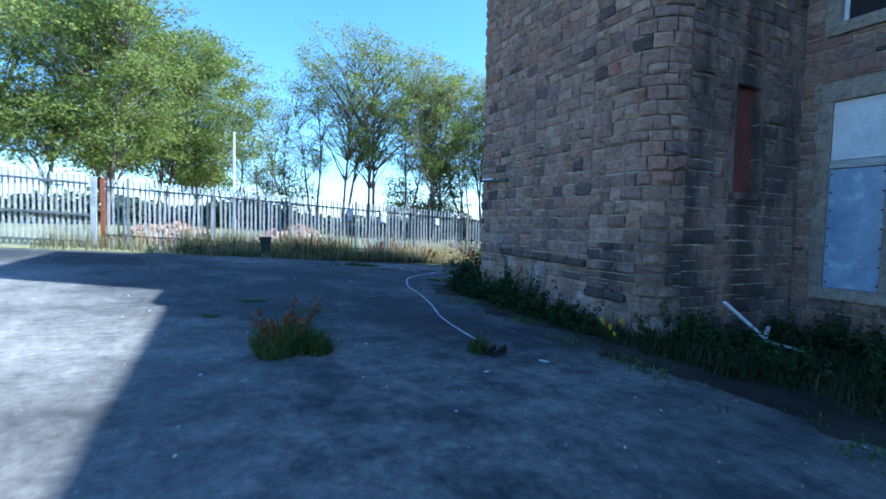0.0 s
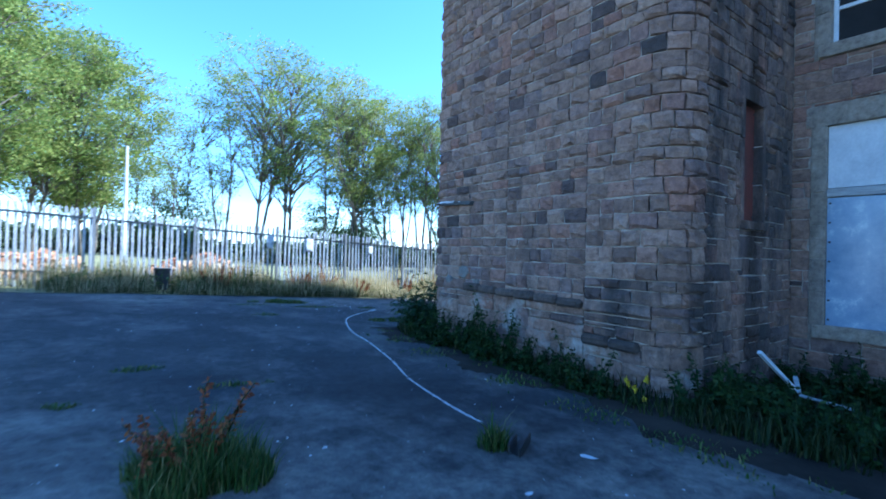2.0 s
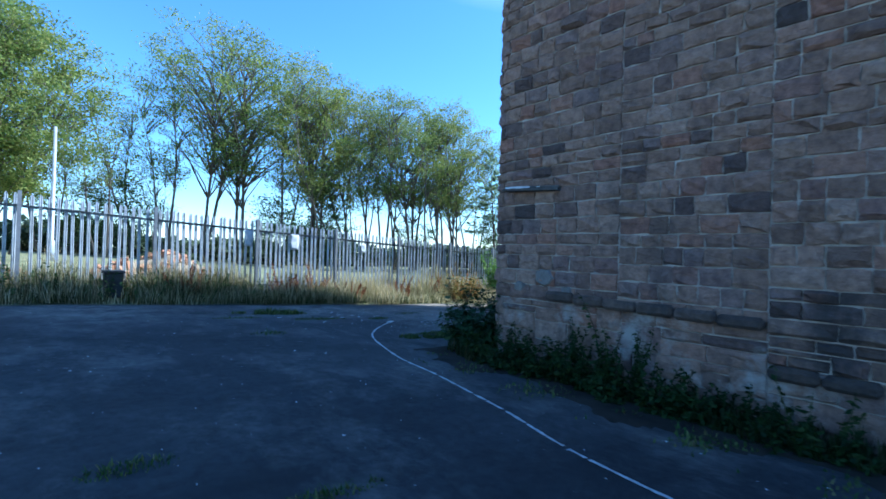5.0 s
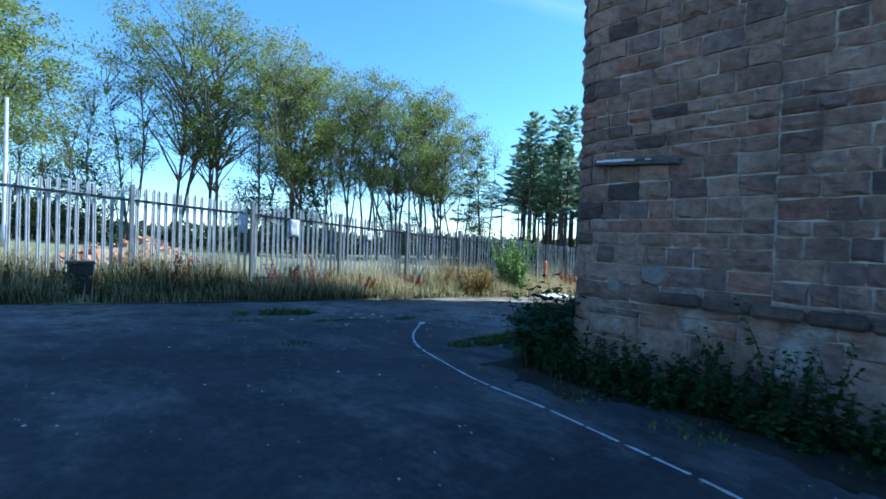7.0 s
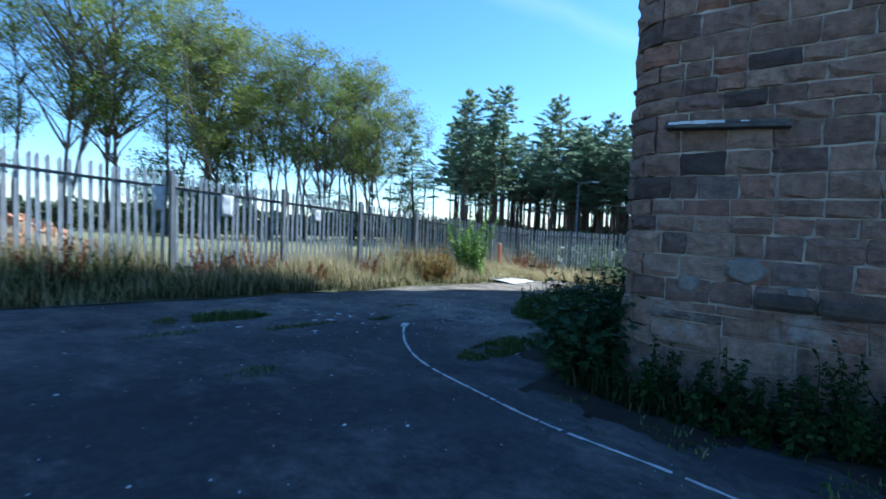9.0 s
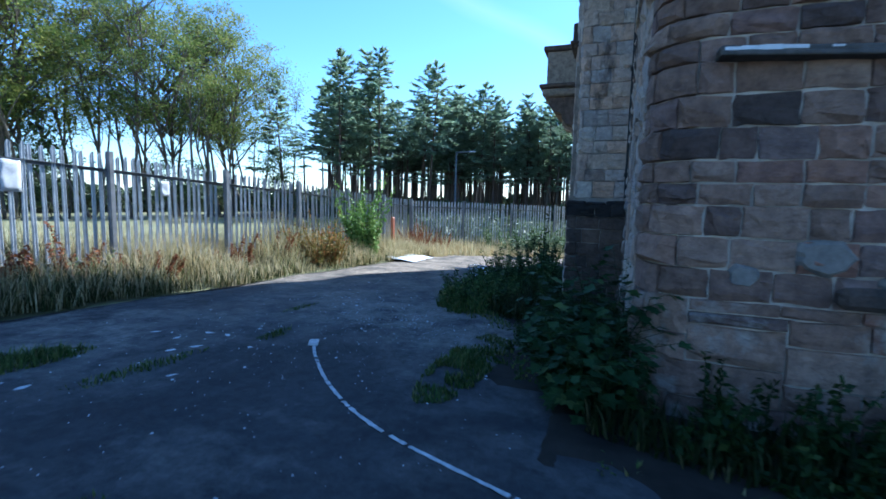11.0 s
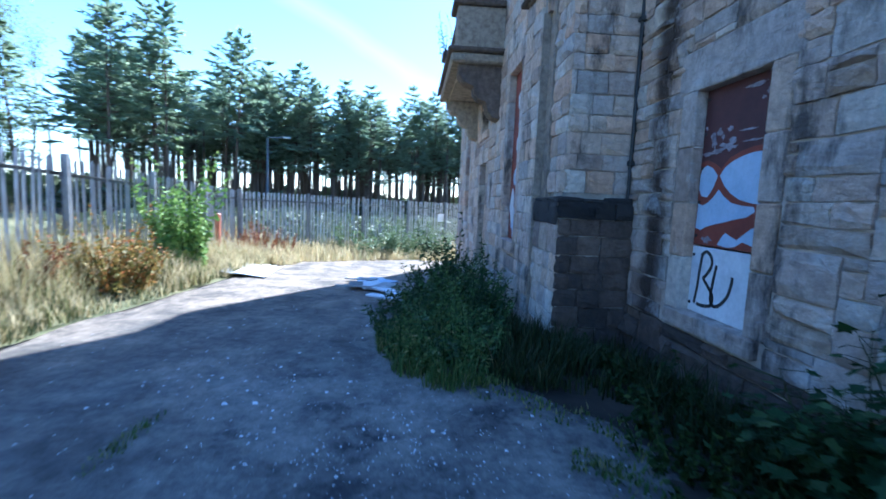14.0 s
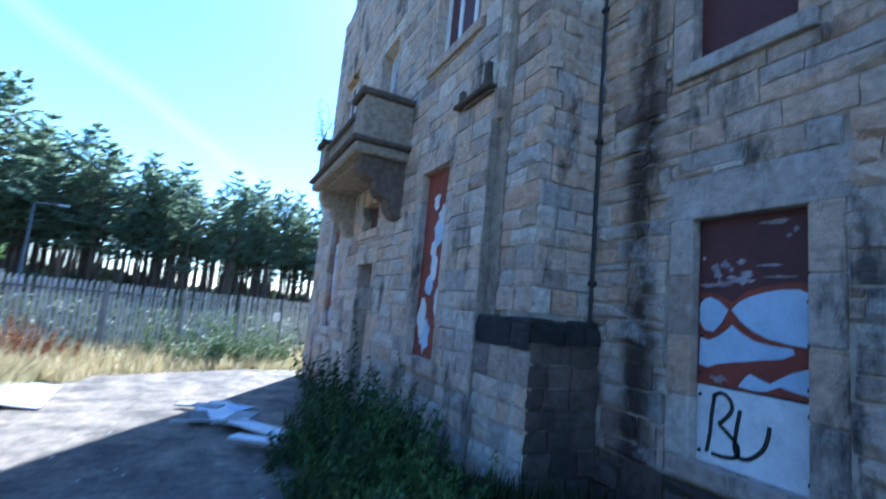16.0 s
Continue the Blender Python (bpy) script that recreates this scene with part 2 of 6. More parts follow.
def asphalt_material():
    m, nt, b = shader("weathered_asphalt", 0.86)
    b.inputs["Specular IOR Level"].default_value = 0.35
    base = ramp(nt, noise_node(nt, 0.3, 6, 0.6), [(0.32, (0.023, 0.024, 0.027)), (0.5, (0.039, 0.04, 0.043)), (0.68, (0.068, 0.068, 0.068))])
    # pale dust in long drifts, thick in a few worn patches
    dust = ramp(nt, noise_node(nt, 0.8, 9, 0.74, stretch=(1, 0.6, 1)), [(0.5, (0, 0, 0)), (0.68, (0.75, 0.75, 0.75))])
    col = mix(nt, base, (0.17, 0.16, 0.145), dust)
    heavy = ramp(nt, noise_node(nt, 1.7, 9, 0.76), [(0.38, (0, 0, 0)), (0.62, (1, 1, 1))])
    for at, inner, outer in (((1.6, 3.6), 1.2, 3.4), ((-1.2, 6.6), 0.4, 2.4), ((4.4, 3.0), 0.6, 2.2), ((7.9, 12.7), 0.8, 2.3), ((9.9, 15.2), 0.8, 3.2), ((8.3, 13.9), 0.4, 2.0), ((11.6, 14.2), 0.6, 2.6), ((5.6, 16.3), 0.6, 2.4), ((1.0, 16.4), 0.6, 2.6)):
        worn = mix(nt, (0.0, 0.0, 0.0), heavy, patch_mask(nt, at, inner, outer))
        col = mix(nt, col, (0.21, 0.195, 0.17), worn)
    # west of the walk the colour is paler, sunlight put into the ground
    sunlit_patch = ramp(nt, noise_node(nt, 1.1, 8, 0.7), [(0.36, (0.15, 0.14, 0.128)), (0.64, (0.31, 0.292, 0.265))])
    col = mix(nt, col, sunlit_patch, patch_mask(nt, (-13.5, 4.5), 11.0, 14.0, 4.5))
    grit = noise_node(nt, 130, 3, 0.8)
    col = mix(nt, col, ramp(nt, grit, [(0.3, (0.6, 0.6, 0.6)), (0.62, (1, 1, 1)), (0.75, (1.5, 1.5, 1.5))]), 0.8, "MULTIPLY")
    # paler towards the sunny end: sunlight put into the colour, with gritty mottling
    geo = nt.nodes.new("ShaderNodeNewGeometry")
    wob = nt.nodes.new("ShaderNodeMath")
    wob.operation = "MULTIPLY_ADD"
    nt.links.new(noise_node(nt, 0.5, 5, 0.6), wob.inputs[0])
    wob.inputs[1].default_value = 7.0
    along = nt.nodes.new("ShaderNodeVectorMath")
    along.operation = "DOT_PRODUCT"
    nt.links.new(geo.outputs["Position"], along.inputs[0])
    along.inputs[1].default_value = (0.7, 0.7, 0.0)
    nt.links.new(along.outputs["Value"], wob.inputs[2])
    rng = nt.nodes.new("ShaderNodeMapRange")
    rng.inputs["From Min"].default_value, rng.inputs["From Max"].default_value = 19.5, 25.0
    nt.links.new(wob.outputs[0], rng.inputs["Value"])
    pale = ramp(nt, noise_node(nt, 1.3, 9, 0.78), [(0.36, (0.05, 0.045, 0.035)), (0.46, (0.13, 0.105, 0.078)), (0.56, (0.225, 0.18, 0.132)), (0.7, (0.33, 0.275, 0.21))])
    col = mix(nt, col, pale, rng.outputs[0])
    mid = noise_node(nt, 9, 7, 0.8)
    col = mix(nt, col, ramp(nt, mid, [(0.36, (0.5, 0.5, 0.51)), (0.52, (1, 1, 1)), (0.68, (1.5, 1.48, 1.45))]), 0.75, "MULTIPLY")
    col = mix(nt, col, ramp(nt, noise_node(nt, 0.55, 8, 0.75, stretch=(0.45, 1, 1)), [(0.4, (0.55, 0.55, 0.57)), (0.5, (1, 1, 1)), (0.62, (1.3, 1.28, 1.25))]), 0.8, "MULTIPLY")
    nt.links.new(col, b.inputs["Base Color"])
    bump(nt, b, noise_node(nt, 60, 6, 0.75), 0.5, 0.02)
    return m


ASPHALT = asphalt_material()
# brown earth taken near black, with the shade on it put into the colour
EARTH = plain_material("shade_dark_earth", (0.011, 0.0095, 0.008), (0.05, 0.042, 0.032), 1.1, 0.95, strength=0.6, spec=0.15)
SOIL_GRASS = plain_material("meadow", (0.1, 0.11, 0.045), (0.27, 0.25, 0.12), 0.2, 0.95, strength=0.5)
GALV = plain_material("galvanised_steel", (0.3, 0.31, 0.325), (0.52, 0.53, 0.545), 4, 0.45, 0.3, 0.1)
GALV_DARK = plain_material("weathered_steel", (0.12, 0.125, 0.13), (0.22, 0.225, 0.23), 4, 0.6, 0.5, 0.1)
GALV_MID = plain_material("dull_galvanised_steel", (0.15, 0.155, 0.165), (0.27, 0.275, 0.285), 4, 0.5, 0.3, 0.1)
RUST = plain_material("rusted_steel", (0.16, 0.045, 0.02), (0.3, 0.1, 0.045), 5, 0.85)
MAROON = plain_material("maroon_board", (0.045, 0.012, 0.012), (0.085, 0.022, 0.02), 3, 0.7, strength=0.15)
RUST_RED = plain_material("red_oxide_board", (0.13, 0.024, 0.013), (0.23, 0.045, 0.022), 3, 0.7, strength=0.15)
MAROON_DULL = plain_material("dull_red_board", (0.07, 0.02, 0.014), (0.14, 0.035, 0.022), 3, 0.75, strength=0.15)
WHITE_PAINT = plain_material("chalky_white_paint", (0.5, 0.52, 0.55), (0.74, 0.75, 0.76), 2.5, 0.65, strength=0.15)
SCUFF = plain_material("thin_scuffed_paint", (0.12, 0.09, 0.1), (0.4, 0.37, 0.4), 14, 0.7, strength=0.15)
BLUE_PAINT = plain_material("pale_blue_paint", (0.32, 0.42, 0.56), (0.46, 0.56, 0.7), 2.5, 0.6, strength=0.15)
BLACK_PAINT = plain_material("black_paint", (0.012, 0.012, 0.013), (0.03, 0.03, 0.03), 6, 0.6, strength=0.1)
BARK = plain_material("bark", (0.07, 0.055, 0.042), (0.2, 0.165, 0.13), 2.0, 0.95, strength=0.8, stretch=(2, 2, 0.4), world_space=False)
PINE_BARK = plain_material("pine_bark", (0.06, 0.045, 0.036), (0.15, 0.105, 0.075), 2.0, 0.95, strength=0.8, stretch=(2, 2, 0.4), world_space=False)
LEAF_A = leaf_material("broad_leaves", [(0.0, (0.12, 0.17, 0.045)), (0.4, (0.2, 0.26, 0.065)), (0.75, (0.3, 0.34, 0.09)), (1.0, (0.41, 0.4, 0.12))], through=0.45)
LEAF_B = leaf_material("yellowing_leaves", [(0.0, (0.16, 0.205, 0.05)), (0.4, (0.26, 0.3, 0.075)), (0.75, (0.37, 0.385, 0.105)), (1.0, (0.47, 0.43, 0.13))], through=0.45)
NEEDLE = leaf_material("pine_needles", [(0.0, (0.18, 0.26, 0.17)), (0.5, (0.3, 0.39, 0.26)), (1.0, (0.44, 0.52, 0.36))], 0.6, 0.6)
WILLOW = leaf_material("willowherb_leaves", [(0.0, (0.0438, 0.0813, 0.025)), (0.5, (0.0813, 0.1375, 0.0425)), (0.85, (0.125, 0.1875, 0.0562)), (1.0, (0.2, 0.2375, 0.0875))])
# darker copy of the willowherb leaves, shade put into the colour
WILLOW_SHADED = leaf_material("shaded_willowherb_leaves", [(0.0, (0.025, 0.05, 0.02)), (0.6, (0.05, 0.085, 0.035)), (1.0, (0.1, 0.13, 0.06))])
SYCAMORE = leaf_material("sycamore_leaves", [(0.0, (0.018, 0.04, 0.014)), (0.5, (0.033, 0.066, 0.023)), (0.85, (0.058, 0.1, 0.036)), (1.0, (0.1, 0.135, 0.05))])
# very dark leaves: shade at the wall feet is put into their colour
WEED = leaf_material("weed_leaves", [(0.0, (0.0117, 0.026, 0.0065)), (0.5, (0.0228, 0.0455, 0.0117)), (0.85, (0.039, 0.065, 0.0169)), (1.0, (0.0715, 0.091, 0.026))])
HEDGE_TREE = leaf_material("dark_tree_leaves", [(0.0, (0.07, 0.11, 0.04)), (0.6, (0.12, 0.17, 0.06)), (1.0, (0.2, 0.23, 0.085))], through=0.4)
HEDGE = leaf_material("hedge_leaves", [(0.0, (0.075, 0.1, 0.055)), (0.6, (0.12, 0.15, 0.085)), (1.0, (0.19, 0.2, 0.11))])
ELDER = leaf_material("grey_green_leaves", [(0.0, (0.1, 0.15, 0.07)), (0.5, (0.18, 0.24, 0.12)), (1.0, (0.36, 0.42, 0.26))])
BRIGHT_WEED = leaf_material("sapling_leaves", [(0.0, (0.13, 0.22, 0.05)), (0.6, (0.22, 0.34, 0.08)), (1.0, (0.34, 0.44, 0.13))])
SHRUB = leaf_material("autumn_shrub_leaves", [(0.0, (0.16, 0.17, 0.05)), (0.4, (0.34, 0.26, 0.07)), (0.75, (0.44, 0.24, 0.07)), (1.0, (0.5, 0.17, 0.06))])
FLOWER = leaf_material("ragwort_flowers", [(0.0, (0.5, 0.34, 0.02)), (1.0, (0.75, 0.58, 0.04))])
ORANGE = plain_material("faded_orange_plastic", (0.32, 0.09, 0.04), (0.48, 0.16, 0.07), 5, 0.6, strength=0.1)
DARK_TIMBER = plain_material("dark_weathered_timber", (0.04, 0.037, 0.034), (0.13, 0.12, 0.11), 6, 0.9)
DOCK = leaf_material("rusty_dock_seed", [(0.0, (0.14, 0.045, 0.024)), (0.6, (0.27, 0.09, 0.036)), (1.0, (0.4, 0.17, 0.065))])
DRY = leaf_material("dry_grass", [(0.0, (0.36, 0.28, 0.13)), (0.3, (0.56, 0.44, 0.24)), (0.62, (0.72, 0.58, 0.36)), (0.82, (0.24, 0.25, 0.09)), (1.0, (0.8, 0.7, 0.47))], through=0.5)
# dark copy of the green grass, coloured for the shade by the walls
GRASS_SHADED = leaf_material("shaded_rank_grass", [(0.0, (0.0126, 0.0224, 0.0063)), (0.5, (0.0252, 0.0385, 0.0112)), (0.85, (0.049, 0.0595, 0.0196)), (1.0, (0.119, 0.1015, 0.0455))])
VERGE_GREEN = leaf_material("verge_grass", [(0.0, (0.03, 0.045, 0.014)), (0.5, (0.06, 0.075, 0.025)), (0.85, (0.12, 0.115, 0.045)), (1.0, (0.2, 0.165, 0.08))], through=0.35)
GRASS = leaf_material("green_grass", [(0.0, (0.0403, 0.0747, 0.0184)), (0.5, (0.0805, 0.1265, 0.0322)), (0.85, (0.1495, 0.1725, 0.0517)), (1.0, (0.299, 0.253, 0.115))])
LINE_PAINT = plain_material("worn_line_paint", (0.3, 0.31, 0.32), (0.72, 0.72, 0.72), 9, 0.8, strength=0.4)
GRIT = plain_material("pale_grit", (0.16, 0.17, 0.18), (0.72, 0.74, 0.76), 1.3, 0.85)
LITTER = plain_material("pale_litter", (0.45, 0.46, 0.48), (0.78, 0.78, 0.78), 7, 0.8)
BOARD = plain_material("weathered_timber", (0.2, 0.2, 0.2), (0.5, 0.5, 0.49), 5, 0.85, stretch=(4, 0.6, 4))
EARTH_PALE = plain_material("sandy_earth", (0.22, 0.16, 0.1), (0.42, 0.33, 0.22), 2.2, 0.95, strength=0.6)
BRICK = plain_material("broken_brick", (0.28, 0.12, 0.06), (0.48, 0.26, 0.14), 6, 0.9)
# near-black colour standing for the shade of the unlit rooms
DARK = plain_material("dark_interior", (0.01, 0.01, 0.011), (0.03, 0.028, 0.026), 1, 0.95)


def glass_material():
    m, nt, b = shader("dusty_glazing", 0.22)
    col = ramp(nt, noise_node(nt, 2.2, 7, 0.7), [(0.35, (0.17, 0.23, 0.34)), (0.58, (0.27, 0.34, 0.45)), (0.75, (0.58, 0.62, 0.66))])
    nt.links.new(col, b.inputs["Base Color"])
    return m


SHEET = glass_material()


# ---- mesh helpers ----
def mesh_of(name, bm, material, smooth=False):
    me = bpy.data.meshes.new(name)
    bm.to_mesh(me)
    bm.free()
    if isinstance(material, (list, tuple)):
        for m in material:
            me.materials.append(m)
    else:
        me.materials.append(material)
    if smooth:
        me.polygons.foreach_set("use_smooth", [True] * len(me.polygons))
    return me


def part(name, bm, material, parent=None, label="", smooth=False):
    ob = new(name, mesh_of(name, bm, material, smooth))
    if parent:
        ob.parent = parent
    return tagged(ob, label)


def raw(name, verts, faces, material, parent=None, smooth=False):
    me = bpy.data.meshes.new(name)
    me.from_pydata(verts, [], faces)
    me.materials.append(material)
    if smooth:
        me.polygons.foreach_set("use_smooth", [True] * len(me.polygons))
    ob = new(name, me)
    if parent:
        ob.parent = parent
    return ob


def empty(name, at, label, category, group="", kind=""):
    ob = new(name)
    ob.empty_display_size = 0.1
    ob.location = at
    return tagged(ob, label, category, group, kind)


def box_into(bm, lo, hi, bevel=0.0, m=None):
    r = bmesh.ops.create_cube(bm, size=1)
    vs = r["verts"]
    for v in vs:
        v.co = Vector((lo[k] + (v.co[k] + 0.5) * (hi[k] - lo[k]) for k in range(3)))
    if bevel:
        es = list({e for v in vs for e in v.link_edges})
        out = bmesh.ops.bevel(bm, geom=es, offset=bevel, segments=1, affect="EDGES")
        vs = list({v for f in out["faces"] for v in f.verts} | {v for v in vs if v.is_valid})
    if m is not None:
        bmesh.ops.transform(bm, matrix=m, verts=vs)
    return vs


def box(lo, hi, bevel=0.0, m=None):
    bm = bmesh.new()
    box_into(bm, lo, hi, bevel, m)
    return bm


def tube(verts, faces, pts, radii, sides=7):
    """Adds a tapered tube along pts to verts and faces."""
    start = len(verts)
    for k, (p, r) in enumerate(zip(pts, radii)):
        a = pts[max(k - 1, 0)]
        c = pts[min(k + 1, len(pts) - 1)]
        q = (Vector(c) - Vector(a)).to_track_quat("Z", "Y")
        for j in range(sides):
            w = 2 * math.pi * j / sides
            verts.append(Vector(p) + q @ Vector((r * math.cos(w), r * math.sin(w), 0)))
    for k in range(len(pts) - 1):
        for j in range(sides):
            a, b2 = start + k * sides + j, start + k * sides + (j + 1) % sides
            faces.append((a, b2, b2 + sides, a + sides))
    faces.append(tuple(start + (len(pts) - 1) * sides + j for j in range(sides)))
    faces.append(tuple(start + j for j in reversed(range(sides))))


def ground_z(x, y):
    """The yard falls gently to the east; far off the land levels out."""
    fx = max(-9.0, min(30.0, x))
    fy = max(-8.0, min(24.0, y))
    return 0.03 - 0.05 * fx + 0.018 * fy


# ---- ground ----
def grid_sheet(name, x0, x1, y0, y1, nx, ny, height, material, label, category):
    verts, faces = [], []
    for j in range(ny + 1):
        for i in range(nx + 1):
            x, y = x0 + (x1 - x0) * i / nx, y0 + (y1 - y0) * j / ny
            verts.append((x, y, height(x, y)))
    for j in range(ny):
        for i in range(nx):
            a = j * (nx + 1) + i
            faces.append((a, a + 1, a + nx + 2, a + nx + 1))
    ob = raw(name, verts, faces, material, smooth=True)
    return tagged(ob, label, category, kind="structure")


def land_height(x, y):
    far = max(abs(x - 10), abs(y - 8))
    return ground_z(x, y) - 0.06 + (0.25 * noise.noise((x * 0.05, y * 0.05, 0)) if far > 30 else 0)


def yard_edge(x):
    """Where the tarmac ends towards the fence."""
    return 17.55 + 0.25 * noise.noise((x * 0.5, 0, 3.1))


def yard_height(x, y):
    z = ground_z(x, y) + 0.012 * noise.noise((x * 0.9, y * 0.9, 0)) + 0.02 * noise.noise((x * 0.25, y * 0.25, 5))
    return z


grid_sheet("ground", -400, 420, -300, 500, 160, 160, land_height, SOIL_GRASS, "rough meadow grass and soil reaching to the horizon", "ground")
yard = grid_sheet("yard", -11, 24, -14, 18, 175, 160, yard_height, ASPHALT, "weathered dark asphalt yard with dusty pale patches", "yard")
for v in yard.data.vertices:
    if v.co.y > 17.3:
        v.co.y = yard_edge(v.co.x) if v.co.y > 17.7 else v.co.y
        v.co.z -= 0.02


def dirt_strip():
    """Bare trodden earth between the tarmac and the walls."""
    verts, faces, index = [], [], {}
    step = 0.1

    def keep(x, y):
        edge = 4.8 + 0.45 * noise.noise((x * 0.4, y * 0.6, 2)) + 0.4 * noise.noise((x * 1.7, y * 1.7, 6)) + (0.1 * max(0, 4 - y))
        north = y > 10.2 and x > 6.2 and y < 11.75 + 1.25 * max(0, min(1, (x - 8.2) / 1.6)) + 0.4 * noise.noise((x * 0.7, 0, 8)) + 0.35 * noise.noise((x * 1.9, y * 1.9, 5)) and x < 15
        return (x > edge and y < 11.2 and x < 9.7 and (x < 6.5 or y < 5.2)) or north

    for j in range(-38, 135):
        for i in range(41, 151):
            x, y = i * step, j * step
            if not keep(x + step / 2, y + step / 2):
                continue
            q = []
            for di, dj in ((0, 0), (1, 0), (1, 1), (0, 1)):
                k = (i + di, j + dj)
                if k not in index:
                    index[k] = len(verts)
                    px, py = k[0] * step + 0.04 * noise.noise((k[0] * 1.3, k[1] * 1.7, 1)), k[1] * step + 0.04 * noise.noise((k[0] * 1.3, k[1] * 1.7, 7))
                    verts.append((px, py, yard_height(px, py) + 0.012 + 0.03 * abs(noise.noise((px * 2, py * 2, 3)))))
                q.append(index[k])
            faces.append(q)
    uses = [0] * len(verts)
    for q in faces:
        for k in q:
            uses[k] += 1
    verts = [(x, y, z if n == 4 else yard_height(x, y) - 0.015) for (x, y, z), n in zip(verts, uses)]
    return tagged(raw("dirt_strip", verts, faces, EARTH, smooth=True), "bare brown earth along the foot of the walls, darkened for shade", "ground", kind="structure")


dirt_strip()


# ---- walls ----
class Run:
    """A wall line that goes round corners; the outside lies to the left of its way."""

    def __init__(self, points, radii=None):
        self.segs, self.length = [], 0.0
        pts = [Vector(p) for p in points]
        radii = radii or [0] * len(pts)
        at = pts[0]
        for k in range(1, len(pts)):
            goal = pts[k]
            way = (goal - at).normalized()
            r = radii[k] if k < len(pts) - 1 else 0
            if r:
                out = (pts[k + 1] - goal).normalized()
                turn = way.x * out.y - way.y * out.x
                stop = goal - way * r
                self.add_line(at, stop)
                centre = stop + Vector((-way.y, way.x)) * r * (1 if turn > 0 else -1)
                self.add_arc(centre, stop, turn, r)
                at = goal + out * r
            else:
                self.add_line(at, goal)
                at = goal

    def add_line(self, a, b):
        n = (b - a).length
        self.segs.append(("line", self.length, n, a, (b - a).normalized()))
        self.length += n

    def add_arc(self, c, a, turn, r):
        n = r * math.pi / 2
        self.segs.append(("arc", self.length, n, c, a - c, 1 if turn > 0 else -1, r))
        self.length += n

    def at(self, u, out, z):
        for s in self.segs:
            if u <= s[1] + s[2] + 1e-6 or s is self.segs[-1]:
                break
        if s[0] == "line":
            p = s[3] + s[4] * (u - s[1])
            nrm = Vector((-s[4].y, s[4].x))
        else:
            ang = s[5] * (u - s[1]) / s[6]
            d = s[4].normalized()
            d = Vector((d.x * math.cos(ang) - d.y * math.sin(ang), d.x * math.sin(ang) + d.y * math.cos(ang)))
            p = s[3] + d * s[6]
            nrm = d if s[5] < 0 else -d
        p = p + nrm * out
        return Vector((p.x, p.y, z))

    def breaks(self):
        out = []
        for s in self.segs:
            out += [s[1] + s[2] * k / 8 for k in range(9)] if s[0] == "arc" else [s[1], s[1] + s[2]]
        return out

    def corners(self):
        return [s[1] for s in self.segs[1:] if s[0] == "line"]


def wall(name, run, z0, z1, holes, label, thick=0.45, material=MORTAR, face=-0.03):
    """A solid wall along a run, with the openings left through it."""
    us = sorted({round(u, 4) for u in run.breaks() + [h for hole in holes for h in hole[:2]]})
    ws = sorted({z0, z1, *[h for hole in holes for h in hole[2:4]]})
    solid = {}
    for i in range(len(us) - 1):
        for j in range(len(ws) - 1):
            cu, cw = (us[i] + us[i + 1]) / 2, (ws[j] + ws[j + 1]) / 2
            solid[i, j] = not any(h[0] < cu < h[1] and h[2] < cw < h[3] for h in holes)
    verts, index, faces = [], {}, []

    def vert(i, j, side):
        key = (i, j, side)
        if key not in index:
            index[key] = len(verts)
            bent = any(s[0] == "arc" and s[1] + 0.01 < us[i] < s[1] + s[2] - 0.01 for s in run.segs)
            verts.append(run.at(us[i], (face - 0.035 if bent else face) if side else -thick, ws[j]))
        return index[key]

    for (i, j), full in solid.items():
        if not full:
            continue
        for side in (0, 1):
            q = [vert(i, j, side), vert(i + 1, j, side), vert(i + 1, j + 1, side), vert(i, j + 1, side)]
            faces.append(q if side else q[::-1])
        for di, dj, a, b in ((-1, 0, (i, j), (i, j + 1)), (1, 0, (i + 1, j), (i + 1, j + 1)), (0, -1, (i, j), (i + 1, j)), (0, 1, (i, j + 1), (i + 1, j + 1))):
            if not solid.get((i + di, j + dj), False):
                faces.append([vert(*a, 0), vert(*b, 0), vert(*b, 1), vert(*a, 1)])
    ob = raw(name, verts, faces, material)
    bm = bmesh.new()
    bm.from_mesh(ob.data)
    bmesh.ops.recalc_face_normals(bm, faces=bm.faces)
    bm.to_mesh(ob.data)
    bm.free()
    return tagged(ob, label, "wall", kind="structure")


